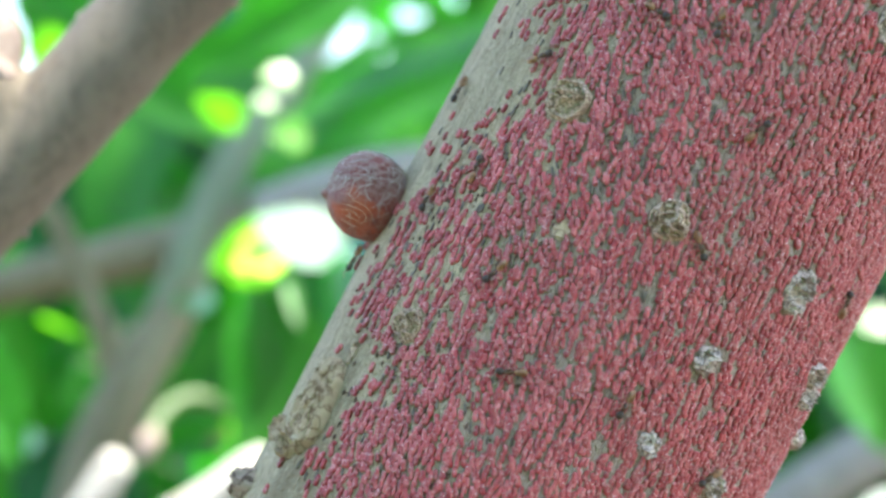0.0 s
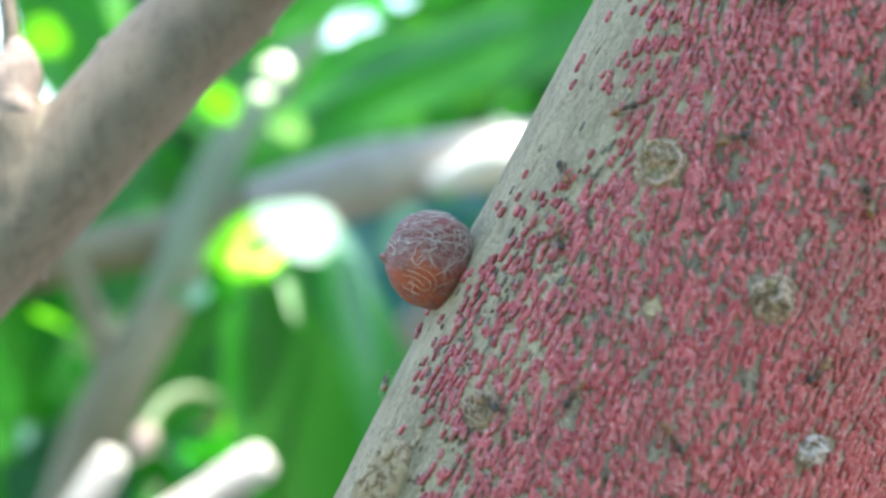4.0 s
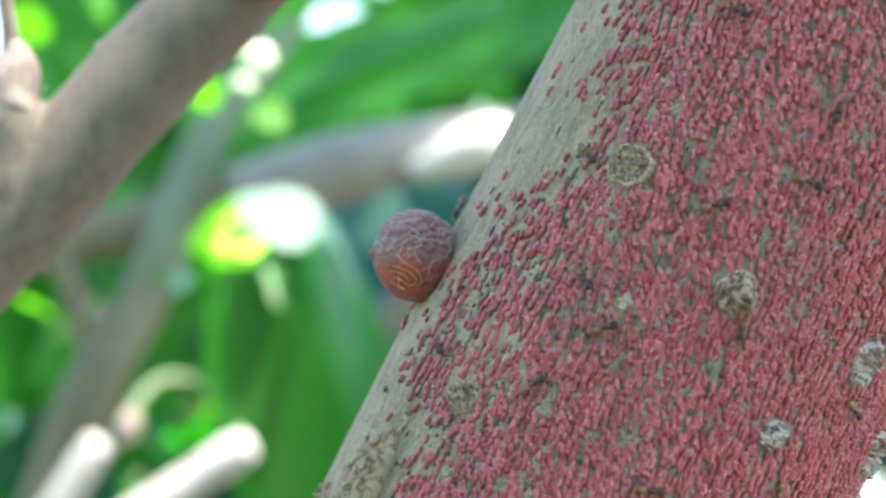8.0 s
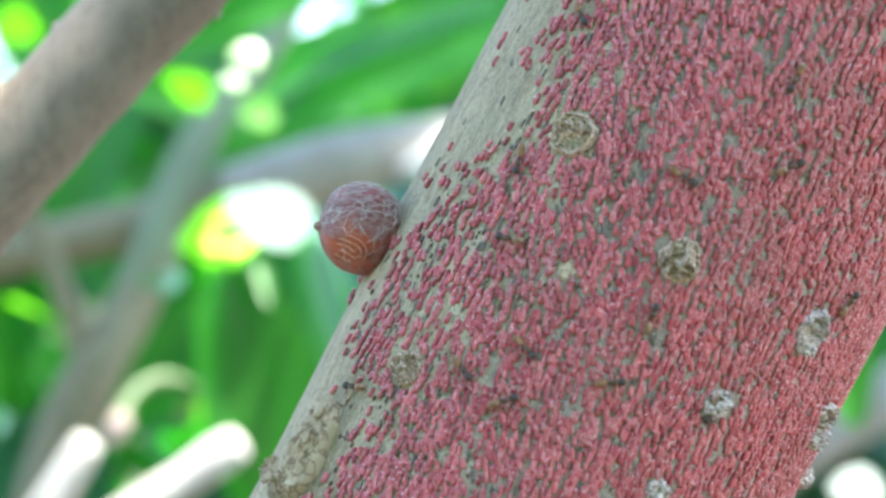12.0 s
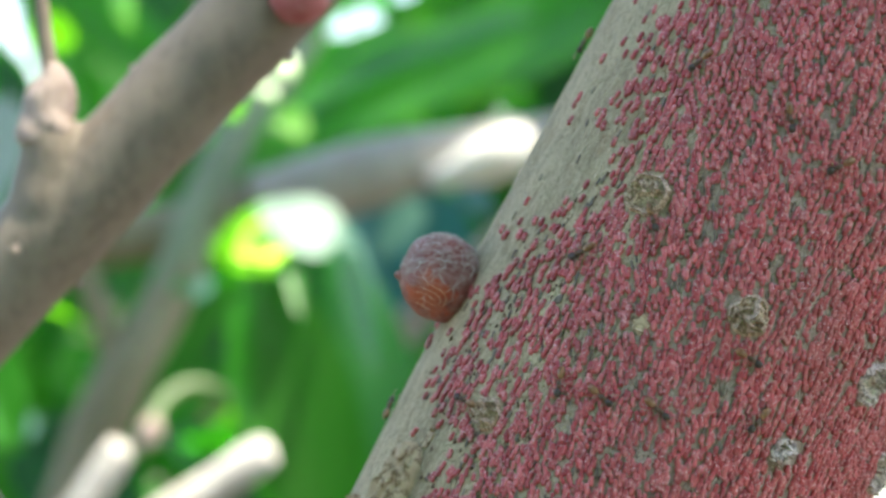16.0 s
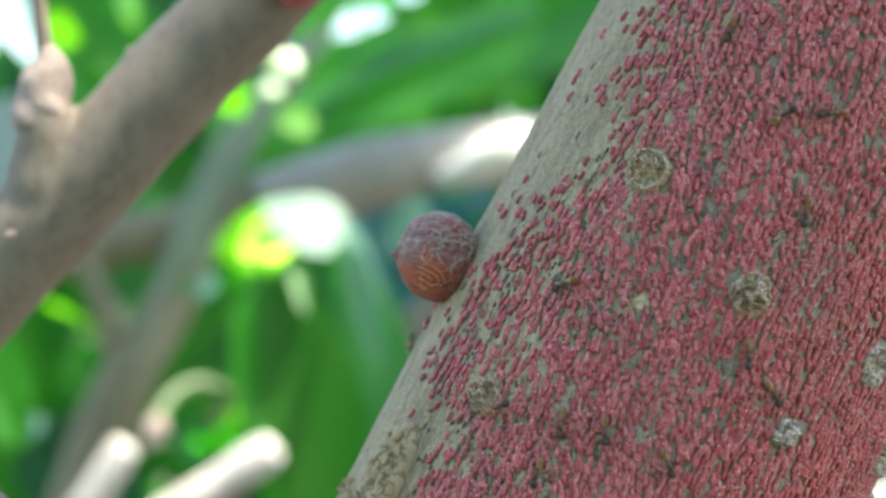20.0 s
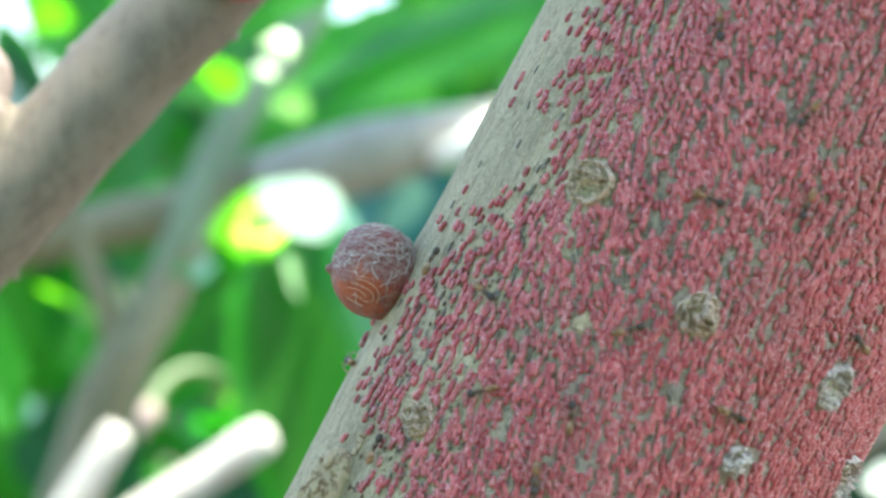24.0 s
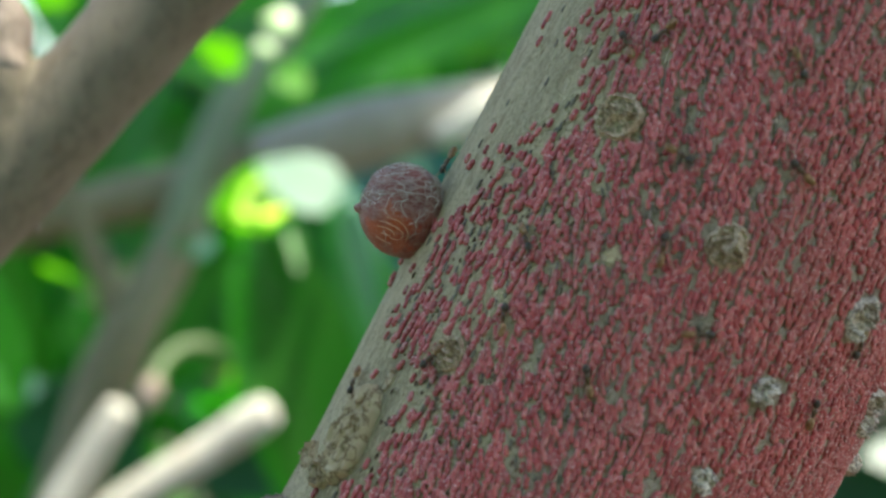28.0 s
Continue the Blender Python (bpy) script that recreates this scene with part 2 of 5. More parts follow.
def globe_material():
    """Dark purple-brown shell dusted with grey wax, with one orange window where it is thin."""
    m, tree, shader = material("red_brown_shell", (0.2, 0.04, 0.03), 0.4)
    vec = coords(tree)
    far = tree.nodes.new("ShaderNodeVectorMath")
    far.operation = "DISTANCE"
    tree.links.new(vec, far.inputs[0])
    far.inputs[1].default_value = (-0.0006, -0.0017, -0.0011)
    wob = noise_node(tree, vec, 1100, 4)
    add = tree.nodes.new("ShaderNodeMath")
    add.operation, add.inputs[1].default_value = "MULTIPLY_ADD", 420.0
    tree.links.new(far.outputs["Value"], add.inputs[0])
    tree.links.new(wob, add.inputs[2])
    shell = ramp(tree, add.outputs[0], (0.55, (0.47, 0.095, 0.032)), (0.95, (0.38, 0.066, 0.036)), (1.0, (0.27, 0.055, 0.042)))
    upper = noise_node(tree, vec, 700, 3)
    shell = mix(tree, ramp(tree, upper, (0.40, 0.0), (0.64, 0.7)), shell, (0.13, 0.036, 0.034))
    window = ramp(tree, add.outputs[0], (0.66, 1.0), (1.0, 0.0))
    shell = mix(tree, window, shell, (0.47, 0.095, 0.032))
    dust = noise_node(tree, vec, 2600, 6, 0.72)
    dusty = ramp(tree, dust, (0.46, 0.0), (0.66, 0.55))
    open_part = ramp(tree, add.outputs[0], (0.62, 0.12), (0.95, 0.75))
    both = tree.nodes.new("ShaderNodeMath")
    both.operation = "MULTIPLY"
    tree.links.new(dusty, both.inputs[0])
    tree.links.new(open_part, both.inputs[1])
    dusted = mix(tree, both.outputs[0], shell, (0.52, 0.36, 0.31))
    folds = noise_node(tree, coords(tree, (1, 1, 3.6)), 1250, 4, 0.62)
    crest = ramp(tree, folds, (0.46, 0.0), (0.495, 0.62), (0.52, 0.62), (0.56, 0.0))
    split = tree.nodes.new("ShaderNodeSeparateXYZ")
    tree.links.new(vec, split.inputs[0])
    high = tree.nodes.new("ShaderNodeMapRange")
    high.inputs[1].default_value, high.inputs[2].default_value = -0.0005, 0.0007
    tree.links.new(split.outputs[2], high.inputs[0])
    upper_crest = tree.nodes.new("ShaderNodeMath")
    upper_crest.operation = "MULTIPLY"
    tree.links.new(crest, upper_crest.inputs[0])
    tree.links.new(high.outputs[0], upper_crest.inputs[1])
    tree.links.new(mix(tree, upper_crest.outputs[0], dusted, (0.60, 0.46, 0.42)), shader.inputs["Base Color"])
    height = tree.nodes.new("ShaderNodeMath")
    height.operation = "ADD"
    tree.links.new(dust, height.inputs[0])
    tree.links.new(upper_crest.outputs[0], height.inputs[1])
    bump(tree, shader, height.outputs[0], 0.8, 0.00012)
    return m


GLOBE = globe_material()
CRIMSON = simple("crimson_shell", (0.42, 0.085, 0.10), (0.54, 0.20, 0.21), 1500, 0.5, 0.00006)


def leaf_material(name, top, back, glow, rough=0.32, thinness=0.42):
    m, tree, shader = material(name, top, rough)
    n = noise_node(tree, coords(tree), 22, 4)
    tree.links.new(ramp(tree, n, (0.3, top), (0.75, back)), shader.inputs["Base Color"])
    thin = tree.nodes.new("ShaderNodeBsdfTranslucent")
    thin.inputs[0].default_value = (*glow, 1)
    blend = tree.nodes.new("ShaderNodeMixShader")
    blend.inputs[0].default_value = thinness
    tree.links.new(shader.outputs[0], blend.inputs[1])
    tree.links.new(thin.outputs[0], blend.inputs[2])
    tree.links.new(blend.outputs[0], tree.nodes["Material Output"].inputs[0])
    return m


LEAF = leaf_material("green_leaf", (0.027, 0.145, 0.015), (0.05, 0.205, 0.026), (0.055, 0.54, 0.015))
LEAF_DARK = leaf_material("dark_green_leaf", (0.012, 0.065, 0.030), (0.024, 0.095, 0.042), (0.03, 0.2, 0.05))
# Lighter, greener-glowing copy of the leaf, for patches in sun.
LEAF_SUNLIT = leaf_material("sunlit_green_leaf", (0.07, 0.25, 0.02), (0.10, 0.31, 0.03), (0.20, 0.76, 0.012))
LEAF_BROAD = leaf_material("broad_dark_leaf", (0.022, 0.11, 0.028), (0.04, 0.15, 0.045), (0.022, 0.32, 0.04))
# Teal base colour paints the sky reflected on green leaves.
LEAF_TEAL = leaf_material("sky_tinted_leaf", (0.040, 0.135, 0.125), (0.06, 0.18, 0.17), (0.045, 0.28, 0.25))
# Whitish leaf colour, also used to paint a white glint.
LEAF_WHITISH = leaf_material("whitish_leaf", (0.40, 0.46, 0.43), (0.50, 0.55, 0.52), (0.34, 0.50, 0.42), 0.45)
# Pale base colour stands in for sheen and reflected sky.
LEAF_SHEEN = leaf_material("pale_sheen_leaf", (0.13, 0.27, 0.19), (0.20, 0.34, 0.27), (0.12, 0.40, 0.24), 0.3)
SHOOT = leaf_material("pale_curled_shoot", (0.15, 0.22, 0.095), (0.20, 0.27, 0.14), (0.16, 0.32, 0.09), 0.4)
# Pale copy of the leaf, for its white sheen.
LEAF_DULL = leaf_material("dull_pale_leaf", (0.15, 0.27, 0.21), (0.20, 0.34, 0.27), (0.12, 0.40, 0.24), 0.52)
# Brightest copy, for the sun-pierced core of the hanging leaf.
LEAF_SUN_CORE = leaf_material("sunlit_core_leaf", (0.16, 0.34, 0.04), (0.22, 0.42, 0.06), (0.74, 0.96, 0.17), 0.3, 0.9)


# ---- mesh helpers ----
def mesh_of(name, verts, faces, mat, smooth=True):
    me = bpy.data.meshes.new(name)
    me.from_pydata(verts, [], faces)
    me.materials.append(mat)
    if smooth:
        me.shade_smooth()
    me.update()
    return me


def piece(name, me, parent=None, label="", m=None, kind=""):
    ob = new(name, me)
    if parent is not None:
        ob.parent = parent
    if m is not None:
        ob.matrix_basis = m
    return tagged(ob, label=label, kind=kind)


def smooth_line(points, steps):
    """A rounded line through points of (x, y, z, radius), even where they are unevenly spaced."""
    p = np.array(points, float)
    gap = np.linalg.norm(np.diff(p[:, :3], axis=0), axis=1)
    slope = np.diff(p, axis=0) / gap[:, None]
    tang = np.vstack([slope[:1], (slope[:-1] * gap[1:, None] + slope[1:] * gap[:-1, None]) / (gap[1:] + gap[:-1])[:, None], slope[-1:]])
    out = []
    for i, g in enumerate(gap):
        for k in range(steps):
            t = k / steps
            out.append((2 * t ** 3 - 3 * t * t + 1) * p[i] + (t ** 3 - 2 * t * t + t) * g * tang[i] + (3 * t * t - 2 * t ** 3) * p[i + 1] + (t ** 3 - t * t) * g * tang[i + 1])
    out.append(p[-1])
    return np.array(out)


def tube(name, points, mat, steps=8, sides=20, rough=0.0, grain=60.0):
    """A closed tube along a rounded line, with uneven sides."""
    line = smooth_line(points, steps)
    verts, faces = [], []
    side = Vector((0, 1, 0))
    for i, (x, y, z, r) in enumerate(line):
        way = Vector(line[min(i + 1, len(line) - 1)][:3] - line[max(i - 1, 0)][:3]).normalized()
        a = way.cross(side).normalized()
        b = a.cross(way)
        for k in range(sides):
            w = math.tau * k / sides
            out = a * math.cos(w) + b * math.sin(w)
            q = Vector((x, y, z)) + out * r
            verts.append(q + out * r * rough * noise.noise(q * grain))
    n = len(line)
    for i in range(n - 1):
        for k in range(sides):
            k2 = (k + 1) % sides
            faces.append((i * sides + k, i * sides + k2, (i + 1) * sides + k2, (i + 1) * sides + k))
    faces += [tuple(range(sides - 1, -1, -1)), tuple((n - 1) * sides + k for k in range(sides))]
    return mesh_of(name, verts, faces, mat)


def ball_mesh(name, radii, mat, rough=0.0, grain=1000.0, rings=16, sides=24, seed=0.0):
    verts, faces = [(0, 0, -radii[2])], []
    for i in range(1, rings):
        v = math.pi * i / rings - math.pi / 2
        for k in range(sides):
            w = math.tau * k / sides
            d = Vector((math.cos(v) * math.cos(w), math.cos(v) * math.sin(w), math.sin(v)))
            q = Vector((d.x * radii[0], d.y * radii[1], d.z * radii[2]))
            verts.append(q * (1 + rough * noise.noise(q * grain + Vector((seed, 0, 0)))))
    verts.append((0, 0, radii[2]))
    top = len(verts) - 1
    for k in range(sides):
        k2 = (k + 1) % sides
        faces.append((0, 1 + k2, 1 + k))
        faces.append((top, top - sides + k, top - sides + k2))
        for i in range(rings - 2):
            a = 1 + i * sides
            faces.append((a + k, a + k2, a + sides + k2, a + sides + k))
    return mesh_of(name, verts, faces, mat)


# ---- the infested stem: a leaning cylinder, its own z along the stem ----
R = 0.0105
AXIS = Vector((0.4741, 0.0087, 0.8804)).normalized()
SIDE = Vector((-0.8805, 0, 0.4741)).normalized()
STEM = Matrix.Translation((0.008706, 0.08170, 1.399905)) @ Matrix((-SIDE, SIDE.cross(AXIS), AXIS)).transposed().to_4x4()


def stem_radius(s):
    """Radius in metres at s metres along the stem."""
    base = R if s > -0.05 else R + 0.0055 * min(1.0, (-0.05 - s) / 1.4)
    top = 1.0 if s < 0.08 else max(0.25, 1 - (s - 0.08) * 1.1)
    return base * top


def on_stem(s, phi, h=0.0):
    """A place on the stem in its own space: s metres along, phi degrees round from the front towards its upper side."""
    w = radians(phi)
    flat = 0.00024 * min(1, max(0, (-0.004 - s) / 0.011)) * max(0, math.sin(w)) ** 3
    r = stem_radius(s) + h - flat
    return Vector((-math.sin(w) * r, -math.cos(w) * r, s))


def stem_frame(s, phi, h=0.0, heading=0.0):
    """World pose on the bark: local z outwards, local y along the stem turned by heading degrees (towards its upper side)."""
    w = radians(phi)
    out = Vector((-math.sin(w), -math.cos(w), 0))
    along = Vector((0, 0, 1))
    across = along.cross(out)
    m = Matrix((across, along, out)).transposed().to_4x4()
    return STEM @ Matrix.Translation(on_stem(s, phi, h)) @ m @ pose(0, 0, 0, 0, 0, heading)


def build_stem():
    rows = [-1.66, -1.4, -1.0, -0.6, -0.3, -0.15, -0.08, -0.05] + [x * 0.0004 for x in range(-80, 81)] + [0.05, 0.08, 0.15, 0.3, 0.45, 0.6]
    sides = 200
    verts, faces = [], []
    for s in rows:
        for k in range(sides):
            w = 360 * k / sides
            q = on_stem(s, w)
            bumps = noise.noise(Vector((q.x * 90, q.y * 90, q.z * 45))) * 0.00004 + noise.noise(Vector((q.x * 700, q.y * 700, q.z * 260))) * 0.00007 + noise.noise(Vector((q.x * 2600, q.y * 2600, q.z * 900))) * 0.00003
            verts.append(on_stem(s, w, bumps))
    for i in range(len(rows) - 1):
        for k in range(sides):
            k2 = (k + 1) % sides
            faces.append((i * sides + k, i * sides + k2, (i + 1) * sides + k2, (i + 1) * sides + k))
    faces += [tuple(range(sides - 1, -1, -1)), tuple((len(rows) - 1) * sides + k for k in range(sides))]
    return mesh_of("stem", verts, faces, BARK)


tree = tagged(new("young_tree"), "slanting grey-barked tree stem crowded with pink-red scale nymphs", "tree")
tree.matrix_basis = STEM
piece("stem", build_stem(), tree, "slim grey-green bark stem")


def worms(a, b, seed, fine=1.0):
    """Winding ridges between 0 and 1, as on a crumpled dry crust."""
    wa, wb = a + 0.35 * noise.noise(Vector((a * 1.7, b * 1.7, seed + 9))), b + 0.35 * noise.noise(Vector((a * 1.7, b * 1.7, seed + 23)))
    one = 1 - min(1, abs(noise.noise(Vector((wa * 2.5 * fine, wb * 2.3 * fine, seed * 3)))) * 4.0)
    two = 1 - min(1, abs(noise.noise(Vector((wa * 4.4 * fine, wb * 4.0 * fine, seed * 5 + 2)))) * 3.6)
    return 0.68 * one + 0.32 * two


def scab(name, s, phi, half_a, half_s, rim, height, mat, seed, label):
    """A crusty scar moulded on the bark; half_a and half_s are its half sizes round and along the stem in millimetres."""
    plate = half_s > 2
    rings, sides = (30, 96) if plate else (26, 72)
    verts, faces = [], []
    for i in range(rings + 1):
        q = i / rings
        for k in range(sides):
            w = math.tau * k / sides
            edge = 1 + 0.22 * noise.noise(Vector((math.cos(w) * 1.6 + seed * 7, math.sin(w) * 1.6, seed))) + 0.10 * noise.noise(Vector((math.cos(w) * 5, math.sin(w) * 6, seed)))
            a, b = math.cos(w) * q * half_a * edge, math.sin(w) * q * half_s * edge
            ridge = worms(a * 1.2, b * 0.42, seed, 0.9) if plate else worms(a, b, seed)
            if plate:
                h = height * (0.55 + 0.6 * ridge) * min(1, (1 - q) * 12)
            else:
                ring = math.exp(-((q - 0.86) / 0.075) ** 2) * (0.75 + 0.5 * noise.noise(Vector((math.cos(w) * 3, math.sin(w) * 3, seed + 4))))
                dome = math.sqrt(max(0, 1 - q ** 4))
                h = height * (rim * max(1.3 * ring, (1.55 * ridge - 0.15) * (q < 0.78)) + (1 - rim) * dome * (0.08 + 1.35 * ridge))
            if i == rings:
                h = -0.12
            verts.append(on_stem(s / 1000 + b / 1000, phi + math.degrees(a / 1000 / R), max(h, -0.12) / 1000))
    for i in range(rings):
        for k in range(sides):
            k2 = (k + 1) % sides
            faces.append((i * sides + k, (i + 1) * sides + k, (i + 1) * sides + k2, i * sides + k2))
    return piece(name, mesh_of(name, verts, faces, mat), tree, label)


SCABS = []


def scar(s, phi, half_a, half_s, rim, height, mat, label):
    """A scar, noted so that no nymph sits on it: mm along, degrees round, half sizes in mm."""
    SCABS.append((s, phi, half_a, half_s))
    scab("bark_scar", s, phi, half_a, half_s, rim, height, mat, len(SCABS) + 0.5, label)


scar(3.65, 32.5, 1.00, 0.98, 0.85, 0.40, SCAB, "round pale bark scar with a raised rim")
scar(1.14, -0.4, 0.86, 0.86, 0.18, 0.60, SCAB, "crumpled pale bark scar")
scar(1.26, -36.4, 0.72, 1.02, 0.65, 0.50, SCAB_WHITE, "whitish oval bark scar")
scar(-7.54, 42.4, 0.76, 0.78, 0.75, 0.34, SCAB, "small ring-shaped bark scar")
scar(-3.09, -22.9, 0.62, 0.62, 0.05, 0.55, SCAB_WHITE, "small pale bark knob")
scar(-7.14, -20.3, 0.56, 0.56, 0.10, 0.48, SCAB_WHITE, "small pale bark knob")
scar(-7.49, -42.7, 0.60, 0.56, 0.15, 0.45, SCAB_WHITE, "small pale bark knob")
scar(-1.32, -61.0, 0.75, 0.62, 0.25, 0.50, SCAB_WHITE, "lumpy whitish bark scar")
scar(-2.31, -62.8, 0.80, 0.60, 0.25, 0.50, SCAB_WHITE, "lumpy whitish bark scar")
scar(-4.08, -76.56, 0.75, 0.52, 0.25, 0.45, SCAB_WHITE, "small whitish bark scar")
scar(-1.20, 19.4, 0.36, 0.42, 0.40, 0.12, SCAB_BROWN, "faint pale bark speck")
scar(-14.44, 75.35, 0.70, 0.60, 0.10, 0.40, SCAB_BROWN, "rough bark node")
scar(12.76, -25.49, 0.95, 1.15, 0.55, 0.45, SCAB_WHITE, "whitish oval bark scar")
scar(-12.35, 58.3, 1.12, 2.15, 0.60, 0.62, SCAB_BROWN, "long rough tan bark scab")
scar(-14.50, 62.5, 0.80, 0.72, 0.75, 0.42, SCAB_BROWN, "small curled tan bark scar")
scar(-17.37, 78.0, 0.85, 0.80, 0.20, 0.70, SCAB_RUST, "rusty brown bark knob")
scar(-9.75, 55.8, 0.22, 0.62, 0.05, 0.22, SCAB_BROWN, "lifted flake of bark")


# ---- nymphs: thousands, lying along the stem ----
def bare(s, phi):
    """How far (degrees) the crowd of nymphs reaches towards the upper side of the stem, minus phi."""
    reach = np.interp(s, [-23.9, -14.5, -12.6, -10.7, -9.3, -8.6, -7.2, -5.5, -3.9, -2.6, -1.3, 0.1, 1.3, 3.0, 4.3, 5.2, 6.6, 7.8, 9.4, 14.9, 23.9], [50, 49, 51, 49, 50, 59, 69, 69, 69, 65, 58, 59, 56, 47, 46, 51, 55, 55, 56, 56, 55])
    return reach + 2 - phi + 7 * noise.noise(Vector((s * 0.55, phi * 0.07, 3.0)))


# gaps where the bark shows: mm along, degrees round, half size mm
GAPS = [
    (-4.3, 54, 1.1), (-2.9, 53, 0.8), (-5.7, 52, 0.8), (-9.4, 42, 0.6),
    (-5.1, 40, 1.0), (-3.7, 56, 0.7), (-2.0, 42, 0.7), (4.9, 21, 0.7), (2.9, -2, 0.9), (1.1, 17, 0.6), (0.8, 27, 0.4), (-2.6, 29, 0.5), (4.6, -4, 0.5),
    (-6.6, 24, 0.5), (-9.8, 17, 0.7), (-9.8, 10, 0.5), (9.9, 3, 0.6), (8.7, -9, 0.4), (-3.5, 15, 0.4), (3.4, 15, 0.4), (-5.6, 6, 0.4), (6.1, 2, 0.4),
    (2.8, 45, 0.8), (-6.7, 37, 0.5), (-1.8, -3, 0.4), (1.7, -15, 0.4), (-4.9, -29, 0.4), (-8.3, -10, 0.4), (-10.2, 37, 0.5), (6.3, -16, 0.4)]


def capsule(sides=8, rings=5):
    """A blunt oval lying along y, one unit long and wide, and its faces."""
    v, f = [], []
    prof = [(-1.0, 0.0), (-0.90, 0.55), (-0.55, 0.98), (-0.18, 0.97), (0.10, 0.78), (0.38, 0.90), (0.70, 0.80), (0.93, 0.44), (1.0, 0.0)]
    v.append((0, prof[0][0], 0))
    for y, r in prof[1:-1]:
        for k in range(sides):
            w = math.tau * k / sides
            v.append((r * math.cos(w), y, r * math.sin(w)))
    v.append((0, 1.0, 0))
    last = len(v) - 1
    for k in range(sides):
        k2 = (k + 1) % sides
        f.append((0, 1 + k, 1 + k2, 1 + k2))
        f.append((last, last - sides + k2, last - sides + k, last - sides + k))
        for i in range(len(prof) - 3):
            a = 1 + i * sides
            f.append((a + k, a + sides + k, a + sides + k2, a + k2))
    return np.array(v, float), [tuple(dict.fromkeys(q)) for q in f]


CAP_V, CAP_F = capsule()


def scatter():
    """Nymphs in short strings, end to end, that wander and leave gaps between them."""
    rng = random.Random(11)
    red, dark, wax_glints = [], [], []
    pitch_a, pitch_s = 0.176, 0.356
    arc = math.degrees(pitch_a / 1000 / R)
    col = -104.0
    while col < 96:
        s = -26 + rng.uniform(0, pitch_s)
        drift, run = 0.0, rng.randrange(1, 6)
        while s < 27:
            drift = 0.7 * drift + rng.gauss(0, 0.20)
            phi = col + (1.7 * noise.noise(Vector((s * 0.6, col * 0.4, 9.0))) + drift) * arc
            along = s + rng.uniform(-0.05, 0.05)
            s += pitch_s * rng.uniform(0.82, 1.18)
            room = bare(along, phi)
            patch = 0.5 * noise.noise(Vector((along * 0.5, phi * 0.1, 1.0))) + noise.noise(Vector((along * 1.2, phi * 0.28, 5.0)))
            loose = float(np.interp(phi + 14 * patch, [-10, 8, 24, 40, 60], [0.02, 0.05, 0.20, 0.56, 0.95]))
            hole = 0.0
            for s0, p0, half in GAPS:
                if abs(along - s0) < 2.2 and abs(phi - p0) < 12:
                    far = math.hypot((along - s0) / 1.25, math.radians(phi - p0) * R * 1000) / half
                    hole = max(hole, min(1, max(0, 1.15 + 0.7 * patch - far)))
            size = rng.uniform(0.84, 1.12)
            turn = float(np.interp(phi, [-60, -8, 12, 30, 46, 60], [-10, -10, -23, -23, -6, 0])) + 9 * noise.noise(Vector((along * 0.4, phi * 0.06, 7.0))) + rng.gauss(0, 10)
            free = room > -4 and rng.random() < 0.16 + room / 17 or -17 < room < 2 and rng.random() < 0.05
            for q in SCABS:
                da, ds = math.radians(phi - q[1]) * R * 1000 / (q[2] + 0.04), (along - q[0]) / (q[3] + 0.12)
                if da * da + ds * ds < 1:
                    free = False
            run -= 1
            if run < 0:
                # the string breaks off; an empty skin often lies in the break
                if free and rng.random() < 0.16 + 0.30 * loose:
                    dark.append((along, phi, turn, size * 0.9))
                s += pitch_s * rng.choice((0.0, 0.5, 1.0)) * loose * 1.7
                run = rng.randrange(1, 4 + int(7 * (1 - loose)))
                drift = rng.gauss(0, 0.35)
                continue
            if not free:
                continue
            if rng.random() < (1 - 0.13 * loose) * (1 - 0.9 * hole):
                red.append((along, phi, turn, size))
                if rng.random() < 0.85:
                    wax_glints.append((along + rng.choice((-0.14, 0.02, 0.11)) * size, phi + rng.uniform(-2, 2) * 0.2, size * rng.uniform(0.6, 1.15)))
            elif rng.random() < 0.3 * hole:
                dark.append((along, phi, turn, size * 0.9))
        col += arc
    return red, dark, wax_glints


def capsules(items, half_w, half_l, half_h, lift):
    verts, faces = [], []
    for along, phi, turn, size in items:
        w, tr = radians(phi), radians(turn)
        out = np.array((-math.sin(w), -math.cos(w), 0))
        across = np.array((math.cos(w), -math.sin(w), 0))
        up = np.array((0, 0, 1.0))
        y = up * math.cos(tr) + across * math.sin(tr)
        x = across * math.cos(tr) - up * math.sin(tr)
        c = np.array(on_stem(along / 1000, phi, lift))
        n = len(verts)
        verts.extend(map(tuple, c + (CAP_V[:, :1] * half_w * x + CAP_V[:, 1:2] * half_l * y + CAP_V[:, 2:] * half_h * out) * size))
        faces.extend(tuple(i + n for i in q) for q in CAP_F)
    return verts, faces


RED, DARK, WAX_GLINTS = scatter()
# the scattered ones in the open margin stand apart; the dense crowd is one mass
OPEN = [q for q in RED if bare(q[0], q[1]) < 26 and -14 < q[0] < 9][:300]
marked = set(OPEN)
crowd_v, crowd_f = capsules([q for q in RED if q not in marked], 0.000126, 0.000244, 0.000122, 0.00003)
crowd = piece("scale_nymph_crowd", mesh_of("scale_nymph_crowd", crowd_v, crowd_f, NYMPH), m=STEM, kind="stuff")
tagged(crowd, "thousands of pink-red oval scale nymphs packed along the bark", "insects")
skin_v, skin_f = capsules(DARK, 0.000085, 0.00024, 0.00005, 0.00002)
skins = piece("cast_skins", mesh_of("cast_skins", skin_v, skin_f, SKIN_DARK), m=STEM, kind="stuff")
